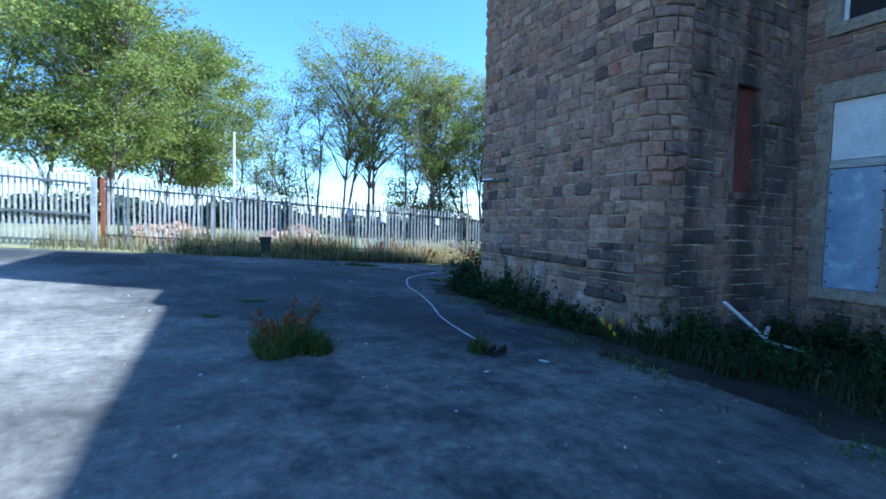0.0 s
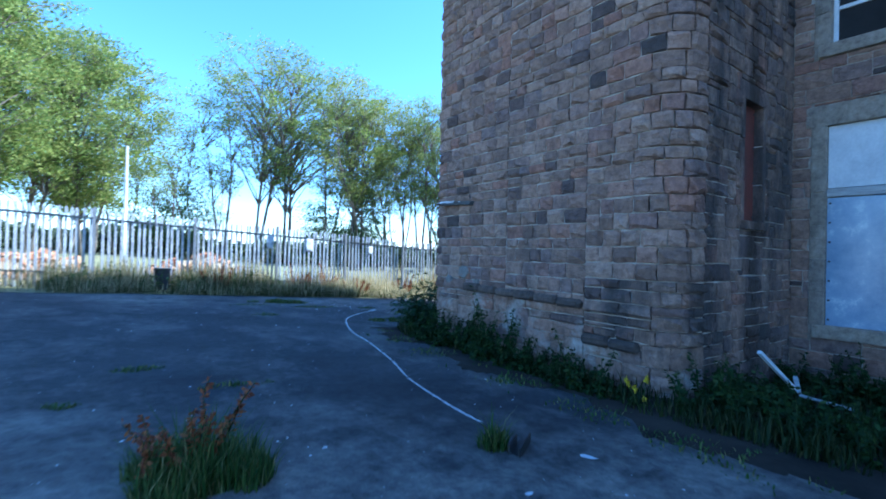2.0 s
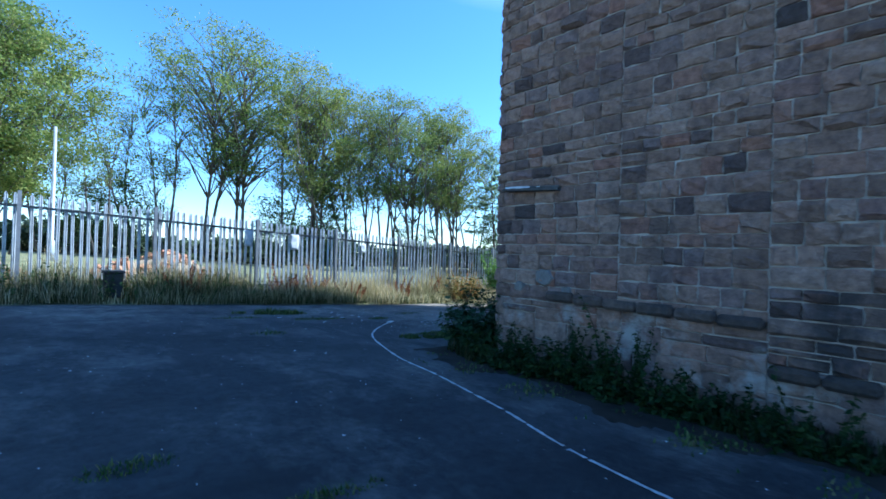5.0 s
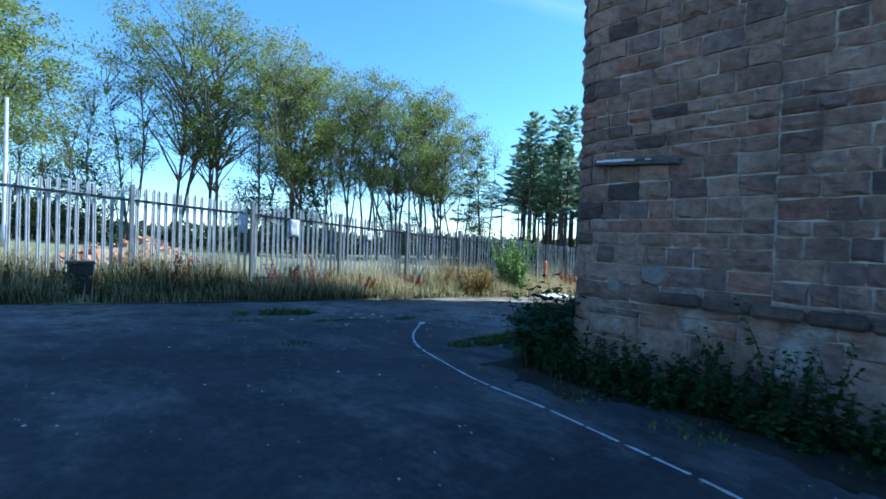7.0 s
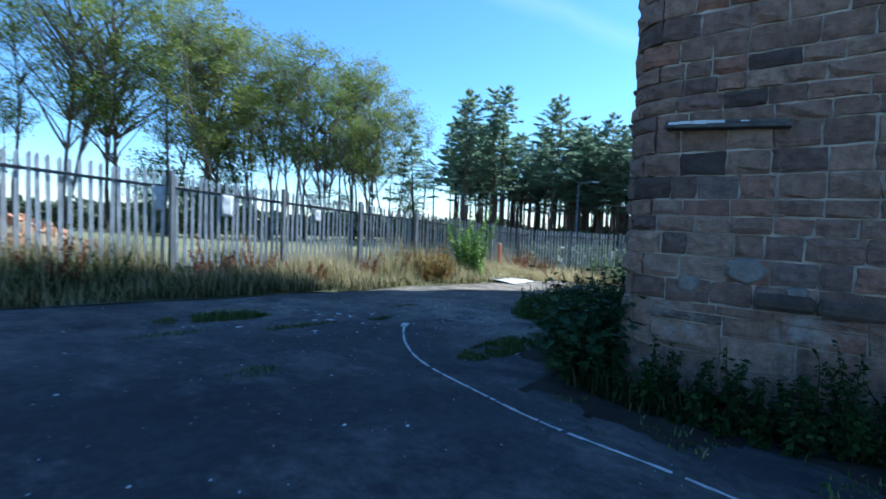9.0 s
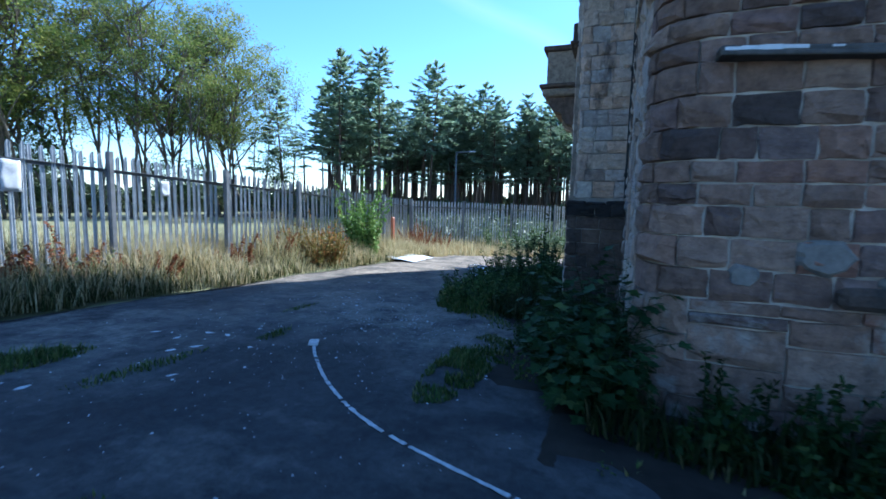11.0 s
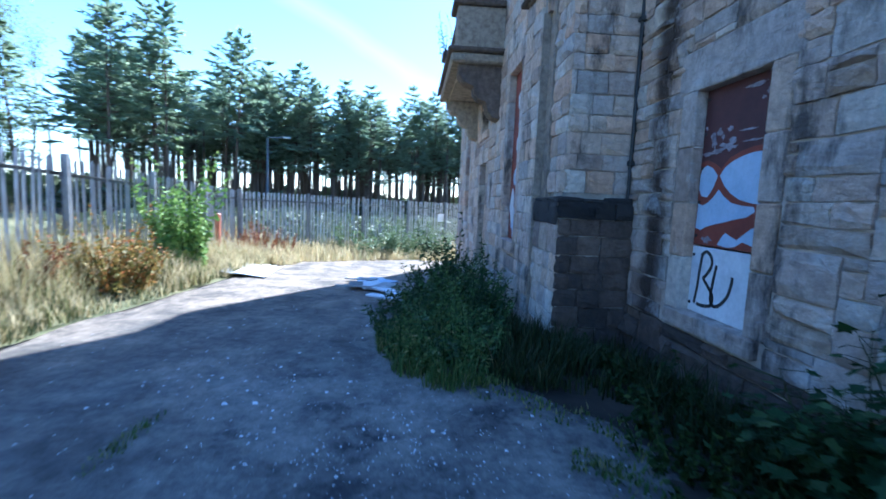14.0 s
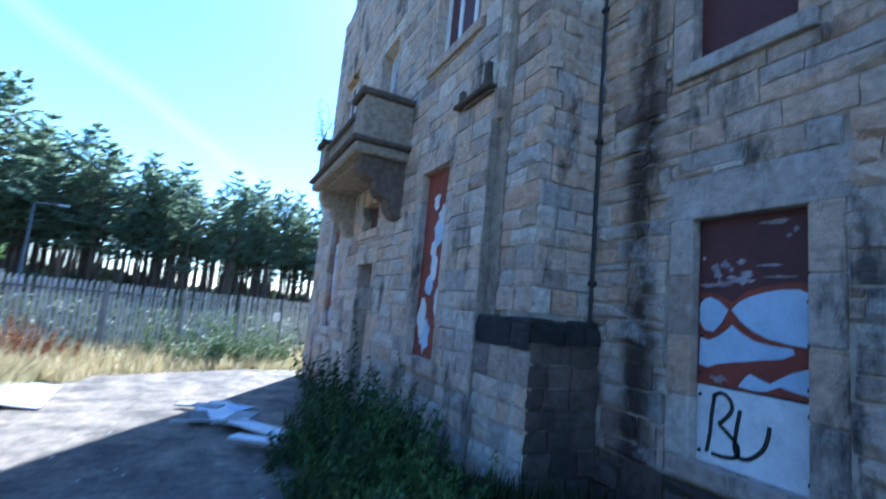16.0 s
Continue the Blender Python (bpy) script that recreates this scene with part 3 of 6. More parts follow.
def stone_shape(run, u0, u1, z0, z1, rng, proud, rough, base=-0.06):
    """One squared stone: a broken, rock-faced front and its four sides."""
    verts, faces = [], []
    heave = rough * rng.choice((0.25, 0.6, 0.9, 1.0, 1.3))
    belly = rng.uniform(0.25, 0.75)
    wear = min(0.012, 0.06 * (z1 - z0))
    for j in range(4):
        for i in range(4):
            inner = i in (1, 2) and j in (1, 2)
            corner = i in (0, 3) and j in (0, 3)
            fu, fz = (0, 0.22, 0.78, 1)[i], (0, 0.26, 0.74, 1)[j]
            u = u0 + (u1 - u0) * (fu + (rng.uniform(-0.1, 0.1) if i in (1, 2) else 0)) + (rng.uniform(-wear, wear) if i in (0, 3) else 0)
            z = z0 + (z1 - z0) * (fz + (rng.uniform(-0.12, 0.12) if j in (1, 2) else 0)) + (rng.uniform(-wear, wear) if j in (0, 3) else 0)
            lift = 0.4 + 0.6 * (1 - abs(fz - belly))
            out = proud + (0 if corner else heave * (rng.uniform(0.25, 1.0) * lift if inner else rng.uniform(-0.15, 0.4)))
            verts.append(run.at(u, out, z))
    ring = [0, 1, 2, 3, 7, 11, 15, 14, 13, 12, 8, 4]
    for k in ring:
        i, j = k % 4, k // 4
        verts.append(run.at(u0 + (u1 - u0) * i / 3 + (i - 1.5) * 0.004, base, z0 + (z1 - z0) * j / 3 + (j - 1.5) * 0.004))
    for j in range(3):
        for i in range(3):
            a = j * 4 + i
            faces.append((a, a + 1, a + 5, a + 4))
    for k in range(12):
        a, b = ring[k], ring[(k + 1) % 12]
        faces.append((b, a, 16 + k, 16 + (k + 1) % 12))
    return verts, faces


def stone_courses(run, u0, u1, z0, z1, holes, rng, course, length, joint, split=0.0):
    """Yields the squared stones of a coursed wall round its openings."""
    z = z0
    stops = [c for c in run.corners() if not any(s[0] == "arc" and abs(s[1] + s[2] - c) < 1e-4 for s in run.segs)]
    while z < z1 - 0.05:
        h = rng.uniform(*course)
        if z1 - z - h < 0.12:
            h = z1 - z
        u = u0
        while u < u1 - 0.02:
            w = rng.uniform(*length) * (0.8 if h < 0.22 else 1.0)
            end = min(u + w, u1)
            if u1 - end < length[0] * 0.6:
                end = u1
            for c in stops:
                if u < c - 0.01 < end - 0.01:
                    end = c
            blocks = [(z, z + h)]
            if rng.random() < split and h > 0.24:
                m = z + h * rng.uniform(0.4, 0.6)
                blocks = [(z, m), (m, z + h)]
            for a, b in blocks:
                pieces = [(u, end, a, b)]
                for hole in holes:
                    cut = []
                    for p in pieces:
                        if p[1] <= hole[0] or p[0] >= hole[1] or p[3] <= hole[2] or p[2] >= hole[3]:
                            cut.append(p)
                            continue
                        if p[0] < hole[0]:
                            cut.append((p[0], hole[0], p[2], p[3]))
                        if p[1] > hole[1]:
                            cut.append((hole[1], p[1], p[2], p[3]))
                        l, r = max(p[0], hole[0]), min(p[1], hole[1])
                        if p[2] < hole[2]:
                            cut.append((l, r, p[2], hole[2]))
                        if p[3] > hole[3]:
                            cut.append((l, r, hole[3], p[3]))
                    pieces = cut
                for p in pieces:
                    if p[1] - p[0] > 0.05 and p[3] - p[2] > 0.04:
                        yield (p[0] + joint / 2, p[1] - joint / 2, p[2] + joint / 2, p[3] - joint / 2)
            u = end
        z += h


def snecked_stones(run, u0, u1, z0, z1, holes, rng, course, length, joint, split=0.0):
    """Yields squared rubble of mixed heights: each stone sits on the lowest place left in the wall."""
    du = 0.06
    n = max(1, round((u1 - u0) / du))
    du = (u1 - u0) / n
    unit = course[0] / 2
    top = [z0] * n
    while True:
        low = min(top)
        if low > z1 - 0.04:
            return
        a = top.index(low)
        b = a
        while b < n and abs(top[b] - low) < 1e-6:
            b += 1
        room = b - a
        w = max(2, round(rng.uniform(*length) / du))
        if room - w < max(3, 0.5 * length[0] / du):
            w = room
        w = min(w, room)
        left = top[a - 1] if a else None
        right = top[b] if b < n else None
        h = unit * rng.choice((2, 2, 3, 3, 3, 4))
        if h > course[1]:
            h = course[1]
        if w * du < 0.2:
            h = min(h, unit * 2)
        near = [t - low for t in (left, right) if t is not None and t > low]
        for d in near:
            if abs(d - h) < unit * 0.9 or (w == room and d < h):
                h = max(d, 0.05)
                break
        h = min(h, z1 - low)
        if z1 - low - h < 0.07:
            h = z1 - low
        piece = [(u0 + a * du, u0 + (a + w) * du, low, low + h)]
        for hole in holes:
            cut = []
            for p in piece:
                if p[1] <= hole[0] or p[0] >= hole[1] or p[3] <= hole[2] or p[2] >= hole[3]:
                    cut.append(p)
                    continue
                if p[0] < hole[0]:
                    cut.append((p[0], hole[0], p[2], p[3]))
                if p[1] > hole[1]:
                    cut.append((hole[1], p[1], p[2], p[3]))
                l, r = max(p[0], hole[0]), min(p[1], hole[1])
                if p[2] < hole[2]:
                    cut.append((l, r, p[2], hole[2]))
                if p[3] > hole[3]:
                    cut.append((l, r, hole[3], p[3]))
            piece = cut
        for p in piece:
            if p[1] - p[0] > 0.05 and p[3] - p[2] > 0.04:
                yield (p[0] + joint / 2, p[1] - joint / 2, p[2] + joint / 2, p[3] - joint / 2)
        for k in range(a, a + w):
            top[k] = low + h


STONES = []  # laid at the end of the script


def lay_later(parent, run, u0, u1, z0, z1, holes, seed, course, length, joint, proud, rough, material, near, split=0.0, name="stone"):
    STONES.append((parent, run, u0, u1, z0, z1, holes, seed, course, length, joint, proud, rough, material, near, split, name))


def lay_stones():
    for parent, run, u0, u1, z0, z1, holes, seed, course, length, joint, proud, rough, material, near, split, name in STONES:
        rng = random.Random(seed)
        count, jv, jf = 0, [], []
        laid = snecked_stones if split else stone_courses
        for s in laid(run, u0, u1, z0, z1, holes, rng, course, length, joint, split):
            v, f = stone_shape(run, *s, rng, proud + rng.uniform(0, 0.012), rough)
            cu, cz = (s[0] + s[1]) / 2, (s[2] + s[3]) / 2
            if near(cu, cz) and count < 290:
                mid = sum(v, Vector()) / len(v)
                ob = raw(name, [p - mid for p in v], f, material, parent)
                ob.location = mid
                count += 1
            else:
                k = len(jv)
                jv += v
                jf += [tuple(i + k for i in q) for q in f]
        if jv:
            tagged(raw("upper_stonework", jv, jf, material, parent), kind="stuff")


def slab(name, run, u0, u1, z0, z1, out0, out1, material, parent, label="", bevel=0.012, bow=0):
    """A dressed block that follows a straight part of a run."""
    a, b = run.at(u0, 0, 0), run.at(u1, 0, 0)
    d = (b - a).normalized()
    n = Vector((-d.y, d.x, 0))
    m = Matrix(((d.x, n.x, 0, a.x), (d.y, n.y, 0, a.y), (0, 0, 1, 0), (0, 0, 0, 1)))
    return part(name, box((0, out0, z0), ((b - a).length, out1, z1), bevel, m), material, parent, label)


def surround(run, hole, parent, jamb=0.2, head=0.32, sill=0.2, proud=0.012, material=DRESSED, seed=1):
    """Dressed stones round an opening: a lintel, a sill and jamb blocks of uneven width."""
    rng = random.Random(seed)
    u0, u1, z0, z1 = hole
    slab("lintel", run, u0 - jamb - 0.08, u1 + jamb + 0.08, z1 - 0.008, z1 + head, -0.4, proud + 0.004, material, parent)
    slab("sill", run, u0 - jamb * 0.7, u1 + jamb * 0.7, z0 - sill, z0 + 0.008, -0.39, proud + 0.06, material, parent)
    z = z0
    n = max(3, round((z1 - z0) / 0.55))
    for k in range(n):
        h = (z1 - z0) / n
        slab("jamb_stone", run, u0 - jamb, u0 + 0.009, z + 0.004, z + h - 0.004, -0.4, proud + rng.uniform(0, 0.006), material, parent)
        slab("jamb_stone", run, u1 - 0.009, u1 + jamb, z + 0.004, z + h - 0.004, -0.4, proud + rng.uniform(0, 0.006), material, parent)
        z += h
    return (u0 - jamb, u1 + jamb, z0 - sill, z1 + head)


ROOF = 11.6
WING_TOP = 7.62
# gable wing: south side, rounded corners, west gable, north face up to the projecting bay
wing = Run([(9.75, 4.94), (6.05, 4.94), (6.17, 10.56), (11.0, 10.56)], [0, 0.5, 0.36, 0])
W_SLIT = (9.75 - 8.5, 9.75 - 7.82, 2.23, 4.05)
south_len = 9.75 - 6.55
arc = 0.5 * math.pi / 2
gable_start = south_len + arc
north_start = wing.length - (11.0 - 6.53)


def north_u(x):
    return north_start + (x - 6.53)


W_TAG = (north_u(8.7), north_u(9.7), 0.5, 2.77)
W_UP = (north_u(8.76), north_u(9.76), 4.4, 6.6)
wing_wall = wall("wall_wing", wing, -0.9, WING_TOP, [W_SLIT, W_TAG, W_UP], "brown squared sandstone rubble wall with rounded corners and pale joints", face=-0.013)
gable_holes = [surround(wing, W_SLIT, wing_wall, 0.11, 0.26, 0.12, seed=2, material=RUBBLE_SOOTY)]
north_holes = [surround(wing, W_TAG, wing_wall, 0.24, 0.42, 0.16, seed=3, material=ASHLAR), surround(wing, W_UP, wing_wall, 0.22, 0.35, 0.16, seed=4, material=ASHLAR)]
split_u = north_start + 0.15
mid_u = gable_start + 2.7
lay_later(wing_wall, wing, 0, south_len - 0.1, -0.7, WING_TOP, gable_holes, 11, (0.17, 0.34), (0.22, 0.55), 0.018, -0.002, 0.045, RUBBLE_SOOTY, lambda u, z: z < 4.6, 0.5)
low_u = gable_start + 0.95
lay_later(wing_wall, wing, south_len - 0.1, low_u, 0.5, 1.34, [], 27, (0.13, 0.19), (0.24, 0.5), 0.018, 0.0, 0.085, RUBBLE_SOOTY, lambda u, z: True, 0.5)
lay_later(wing_wall, wing, south_len - 0.1, low_u, 1.34, WING_TOP, [], 12, (0.17, 0.23), (0.22, 0.43), 0.02, -0.004, 0.062, RUBBLE, lambda u, z: z < 6, 0.55)
lay_later(wing_wall, wing, low_u, mid_u, 0.9, WING_TOP, [], 28, (0.17, 0.23), (0.22, 0.43), 0.02, -0.004, 0.062, RUBBLE, lambda u, z: z < 6, 0.55)
lay_later(wing_wall, wing, mid_u, split_u, 0.9, WING_TOP, [], 19, (0.17, 0.24), (0.23, 0.44), 0.02, -0.004, 0.062, RUBBLE, lambda u, z: z < 5, 0.4)
lay_later(wing_wall, wing, south_len - 0.1, low_u, -0.7, 0.5, [], 29, (0.2, 0.3), (0.3, 0.6), 0.018, 0.004, 0.06, RUBBLE_LIMED, lambda u, z: True, 0.2)
lay_later(wing_wall, wing, low_u, split_u, -0.7, 0.9, [], 21, (0.2, 0.34), (0.3, 0.7), 0.018, 0.004, 0.05, RUBBLE_LIMED, lambda u, z: True, 0.2)
lay_later(wing_wall, wing, split_u, wing.length, 0.3, WING_TOP, north_holes, 13, (0.18, 0.36), (0.26, 0.72), 0.016, -0.001, 0.055, ASHLAR, lambda u, z: z < 6.2, 0.5)
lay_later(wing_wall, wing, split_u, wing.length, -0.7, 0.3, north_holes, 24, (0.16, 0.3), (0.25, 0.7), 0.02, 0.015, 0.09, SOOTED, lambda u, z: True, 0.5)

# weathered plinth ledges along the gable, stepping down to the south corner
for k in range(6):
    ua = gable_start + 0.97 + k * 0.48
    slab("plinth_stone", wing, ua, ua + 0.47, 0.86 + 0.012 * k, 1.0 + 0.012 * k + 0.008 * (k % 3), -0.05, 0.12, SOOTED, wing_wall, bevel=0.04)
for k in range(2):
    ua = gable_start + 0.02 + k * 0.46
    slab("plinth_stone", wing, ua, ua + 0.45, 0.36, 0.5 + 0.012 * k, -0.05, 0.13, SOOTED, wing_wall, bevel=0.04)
# patches of pale render on the gable
for k, (y, z, ru, rz) in enumerate(((9.85, 1.1, 0.11, 0.1), (9.36, 1.27, 0.19, 0.14), (8.95, 1.1, 0.1, 0.06))):
    rim = random.Random(90 + k)
    pts = [(gable_start + y - 5.44 + ru * math.cos(a * 0.349) * rim.uniform(0.85, 1.1), z + rz * math.sin(a * 0.349) * rim.uniform(0.85, 1.1)) for a in range(18)]
    bm = bmesh.new()
    low_ring = [bm.verts.new(wing.at(u, 0.0, h)) for u, h in pts]
    mid_ring = [bm.verts.new(wing.at(u * 0.75 + (gable_start + y - 5.44) * 0.25, 0.045, h * 0.75 + z * 0.25)) for u, h in pts]
    bm.faces.new(mid_ring)
    for a in range(18):
        b = (a + 1) % 18
        bm.faces.new((low_ring[a], low_ring[b], mid_ring[b], mid_ring[a]))
    bmesh.ops.recalc_face_normals(bm, faces=bm.faces)
    part("render_patch", bm, RENDER, wing_wall, "pale patch of old render")

# south wing, whose west wall meets the gable wing in an inner corner
south = Run([(9.75, -15.0), (9.75, 4.94)])


def south_u(y):
    return y + 15.0


W_SHEET = (south_u(3.64), south_u(4.47), 0.62, 3.9)
W_SASH = (south_u(3.63), south_u(4.45), 5.22, 7.4)
more = [(south_u(y), south_u(y) + 0.9, z, z + h) for y in (0.2, -3.4, -7.0, -10.6) for z, h in ((0.62, 3.28), (5.22, 2.2))]
south_wall = wall("wall_south_wing", south, -0.9, 11.3, [W_SHEET, W_SASH] + more, "brown sandstone wall of the south wing with boarded windows", face=-0.013)
south_holes = [surround(south, h, south_wall, 0.2, 0.34, 0.2, seed=20 + k) for k, h in enumerate([W_SHEET, W_SASH] + more)]
lay_later(south_wall, south, 0, south.length, -0.7, 11.3, south_holes, 14, (0.18, 0.34), (0.28, 0.7), 0.018, -0.002, 0.03, RUBBLE, lambda u, z: z < 6.5 and u > south_u(0.8), 0.2)

# projecting bay: its return, a corner strip, and the entrance front
ret = Run([(11.03, 10.56), (11.03, 11.45), (11.82, 11.45)])
ret_wall = wall("wall_bay_return", ret, -0.9, ROOF, [], "pale dressed sandstone corner of the projecting bay", 0.4, MORTAR_PALE)
lay_later(ret_wall, ret, 0, ret.length, 1.72, ROOF, [], 15, (0.19, 0.3), (0.22, 0.5), 0.014, 0.0, 0.042, ASHLAR, lambda u, z: z < 9)
front = Run([(11.97, 11.62), (23.1, 11.62), (23.1, -6.0)])


def front_u(x):
    return x - 11.97


F_BOARD = (front_u(13.12), front_u(14.15), 0.86, 4.0)
F_DOOR = (front_u(16.55), front_u(17.65), -0.62, 2.54)
F_FAN = (front_u(16.5), front_u(17.7), 3.3, 3.95)
F_BOARD2 = (front_u(19.95), front_u(20.98), 0.86, 4.0)
F_UP1 = (front_u(12.55), front_u(14.25), 6.05, 8.7)
F_UPDOOR = (front_u(16.4), front_u(17.6), 5.0, 7.9)
F_UP2 = (front_u(19.95), front_u(21.65), 6.05, 8.7)
f_open = [F_BOARD, F_DOOR, F_FAN, F_BOARD2, F_UP1, F_UPDOOR, F_UP2]
front_wall = wall("wall_entrance_front", front, -1.1, ROOF, f_open, "pale buff ashlar entrance front streaked with black soot", 0.5, MORTAR_PALE)
f_holes = [surround(front, h, front_wall, 0.2, 0.34, 0.18, seed=40 + k, material=ASHLAR) for k, h in enumerate(f_open)]
lay_later(front_wall, front, 0, 11.13, -0.9, ROOF, f_holes, 16, (0.22, 0.34), (0.3, 0.75), 0.013, 0.0, 0.03, ASHLAR, lambda u, z: z < 6.4 and u < 9.2)
groove = Run([(11.7, 11.5), (12.1, 11.5)])
wall("wall_groove", groove, -0.9, ROOF, [], "recessed strip of stone between corner and front", 0.3, DRESSED, face=0.0)

infill = Run([(11.83, 11.56), (11.98, 11.56)])
infill_wall = wall("wall_infill", infill, 4.3, ROOF, [], "narrow strip of ashlar above the groove", 0.3, MORTAR_PALE)
lay_later(infill_wall, infill, 0, infill.length, 4.3, ROOF, [], 23, (0.3, 0.42), (0.2, 0.3), 0.006, 0.0, 0.012, ASHLAR, lambda u, z: z < 8)

# thin slab added to cover the pale wall end inside the recess
part("groove_face", box((11.95, 11.46, -0.6), (11.966, 11.61, 4.3)), DRESSED, front_wall, "dressed stone slab added over the side of the recessed strip")

# low buttress at the bay's corner, black with soot on top
butt = Run([(10.84, 10.56), (10.84, 11.56), (12.02, 11.56), (12.02, 11.3)])
butt_wall = wall("wall_buttress", butt, -0.9, 1.6, [], "low sandstone buttress streaked black below its top", 0.25, MORTAR_PALE)
lay_later(butt_wall, butt, 0, 1.0, -0.8, 1.38, [], 17, (0.2, 0.29), (0.24, 0.45), 0.014, 0.0, 0.04, SOOTED, lambda u, z: True)
lay_later(butt_wall, butt, 0, 1.0, 1.38, 1.6, [], 37, (0.2, 0.26), (0.24, 0.4), 0.012, 0.006, 0.04, SOOT_BLACK, lambda u, z: True)
lay_later(butt_wall, butt, 1.0, butt.length, -0.8, 1.3, [], 18, (0.2, 0.32), (0.26, 0.5), 0.014, 0.0, 0.035, ASHLAR, lambda u, z: True)
lay_later(butt_wall, butt, 1.0, butt.length, 1.3, 1.6, [], 38, (0.2, 0.24), (0.26, 0.5), 0.012, 0.012, 0.045, SOOT_BLACK, lambda u, z: True)
cap_rng = random.Random(77)
for x0, y0, x1, y1 in ((10.85, 10.57, 11.2, 10.9), (10.84, 10.91, 11.22, 11.24), (10.83, 11.25, 11.3, 11.575), (11.31, 11.25, 11.66, 11.58), (11.67, 11.25, 12.03, 11.57), (11.21, 10.57, 12.0, 11.24)):
    bm = box((x0, y0, 1.58), (x1, y1, 1.64 + cap_rng.uniform(0, 0.03)), 0.022)
    for v in bm.verts:
        v.co += Vector((cap_rng.uniform(-0.008, 0.008), cap_rng.uniform(-0.008, 0.008), cap_rng.uniform(-0.012, 0.012)))
    part("cap_stone", bm, SOOT_BLACK, butt_wall, "soot-blackened cap stone")

# closing walls, roofs and dark rooms behind the openings
def closing(name, lo, hi, material, label, category):
    return tagged(part(name, box(lo, hi), material), label, category, kind="structure")


closing("roof_wing", (6.5, 5.4, WING_TOP - 0.3), (9.9, 10.2, WING_TOP - 0.02), GALV_DARK, "flat grey lead roof", "roof")
closing("roof_north", (9.9, 5.4, ROOF - 0.3), (22.9, 11.4, ROOF), GALV_DARK, "flat grey lead roof", "roof")
# unseen upper block, added at the height that shades the yard
MAIN_TOP = 15.2
closing("wall_main_block", (9.76, 4.95, WING_TOP - 0.4), (10.1, 10.5, MAIN_TOP), MORTAR, "unseen sandstone wall added above the wing to shade the yard", "wall")
closing("wall_main_block_north", (10.1, 10.1, ROOF), (14.0, 10.5, MAIN_TOP), MORTAR, "unseen sandstone wall closing the added block above the bay", "wall")
closing("wall_main_block_south", (10.1, 4.95, 11.3), (14.0, 5.3, MAIN_TOP), MORTAR, "unseen sandstone wall closing the added block above the south wing", "wall")
closing("roof_main_block", (10.1, 5.3, MAIN_TOP - 0.3), (14.0, 10.1, MAIN_TOP - 0.05), GALV_DARK, "flat grey lead roof", "roof")
# unseen attic, its ends and height set by the shadow on the verge
ATTIC_TOP = 17.6
attic = Run([(14.0, 8.6), (14.0, 11.6), (21.9, 11.6), (21.9, 8.6), (14.0, 8.6)])
attic_wall = wall("wall_attic", attic, ROOF, ATTIC_TOP, [], "unseen sandstone attic added over the entrance front to shade the verge", 0.35, MORTAR_PALE)
lay_later(attic_wall, attic, 3.0, 10.9, ROOF, ATTIC_TOP, [], 22, (0.3, 0.42), (0.5, 1.0), 0.012, 0.0, 0.012, ASHLAR, lambda u, z: False)
closing("roof_attic", (14.3, 8.9, ATTIC_TOP - 0.2), (21.6, 11.3, ATTIC_TOP - 0.05), GALV_DARK, "flat grey lead roof", "roof")
closing("wall_east_end", (22.6, -15, -1.2), (23.0, -5.9, 11.3), MORTAR, "plain end wall of the building", "wall")
closing("wall_south_end", (9.75, -15.4, -1.2), (23.0, -15.0, 11.3), MORTAR, "plain end wall of the building", "wall")
for k, z in enumerate((-0.3, 4.3)):
    closing("floor_%d" % (k + 1), (6.7, 5.5, z - 0.2), (22.5, 10.0, z), DARK, "dark floor inside the empty building", "floor")
closing("floor_3", (10.25, -14.9, 4.5), (22.5, 5.0, 4.7), DARK, "dark floor inside the south wing", "floor")


# ---- windows, boards and doors ----
def flat_shape(run, pts, out, depth=0.004):
    """A thin painted shape on a wall: outline points (u, z)."""
    bm = bmesh.new()
    low = [bm.verts.new(run.at(u, out, z)) for u, z in pts]
    top = [bm.verts.new(run.at(u, out + depth, z)) for u, z in pts]
    bm.faces.new(top)
    for k in range(len(pts)):
        j = (k + 1) % len(pts)
        bm.faces.new((low[k], low[j], top[j], top[k]))
    bmesh.ops.recalc_face_normals(bm, faces=bm.faces)
    return bm


def blob(cx, cz, rx, rz, n=18, seed=0, wob=0.12):
    rng = random.Random(seed)
    return [(cx + rx * math.cos(2 * math.pi * k / n) * (1 + rng.uniform(-wob, wob)), cz + rz * math.sin(2 * math.pi * k / n) * (1 + rng.uniform(-wob, wob))) for k in range(n)]


def board(name, run, hole, out, material, label, category="boarding", bolts=0):
    u0, u1, z0, z1 = hole
    a, b = run.at(u0, 0, 0), run.at(u1, 0, 0)
    ob = empty(name, (a + b) / 2 + Vector((0, 0, z0)), label, category)
    inv = Matrix.Translation(-ob.location)
    s = slab("panel", run, u0 + 0.012, u1 - 0.012, z0 + 0.01, z1 - 0.01, out - 0.03, out, material, None, bevel=0.004)
    s.data.transform(inv)
    s.parent = ob
    for k in range(bolts):
        for u in (u0 + 0.05, u1 - 0.05):
            z = z0 + 0.1 + (z1 - z0 - 0.2) * k / max(1, bolts - 1)
            m = slab("bolt", run, u - 0.016, u + 0.016, z - 0.016, z + 0.016, out, out + 0.012, BLACK_PAINT, None, bevel=0.004)
            m.data.transform(inv)
            m.parent = ob
    return ob


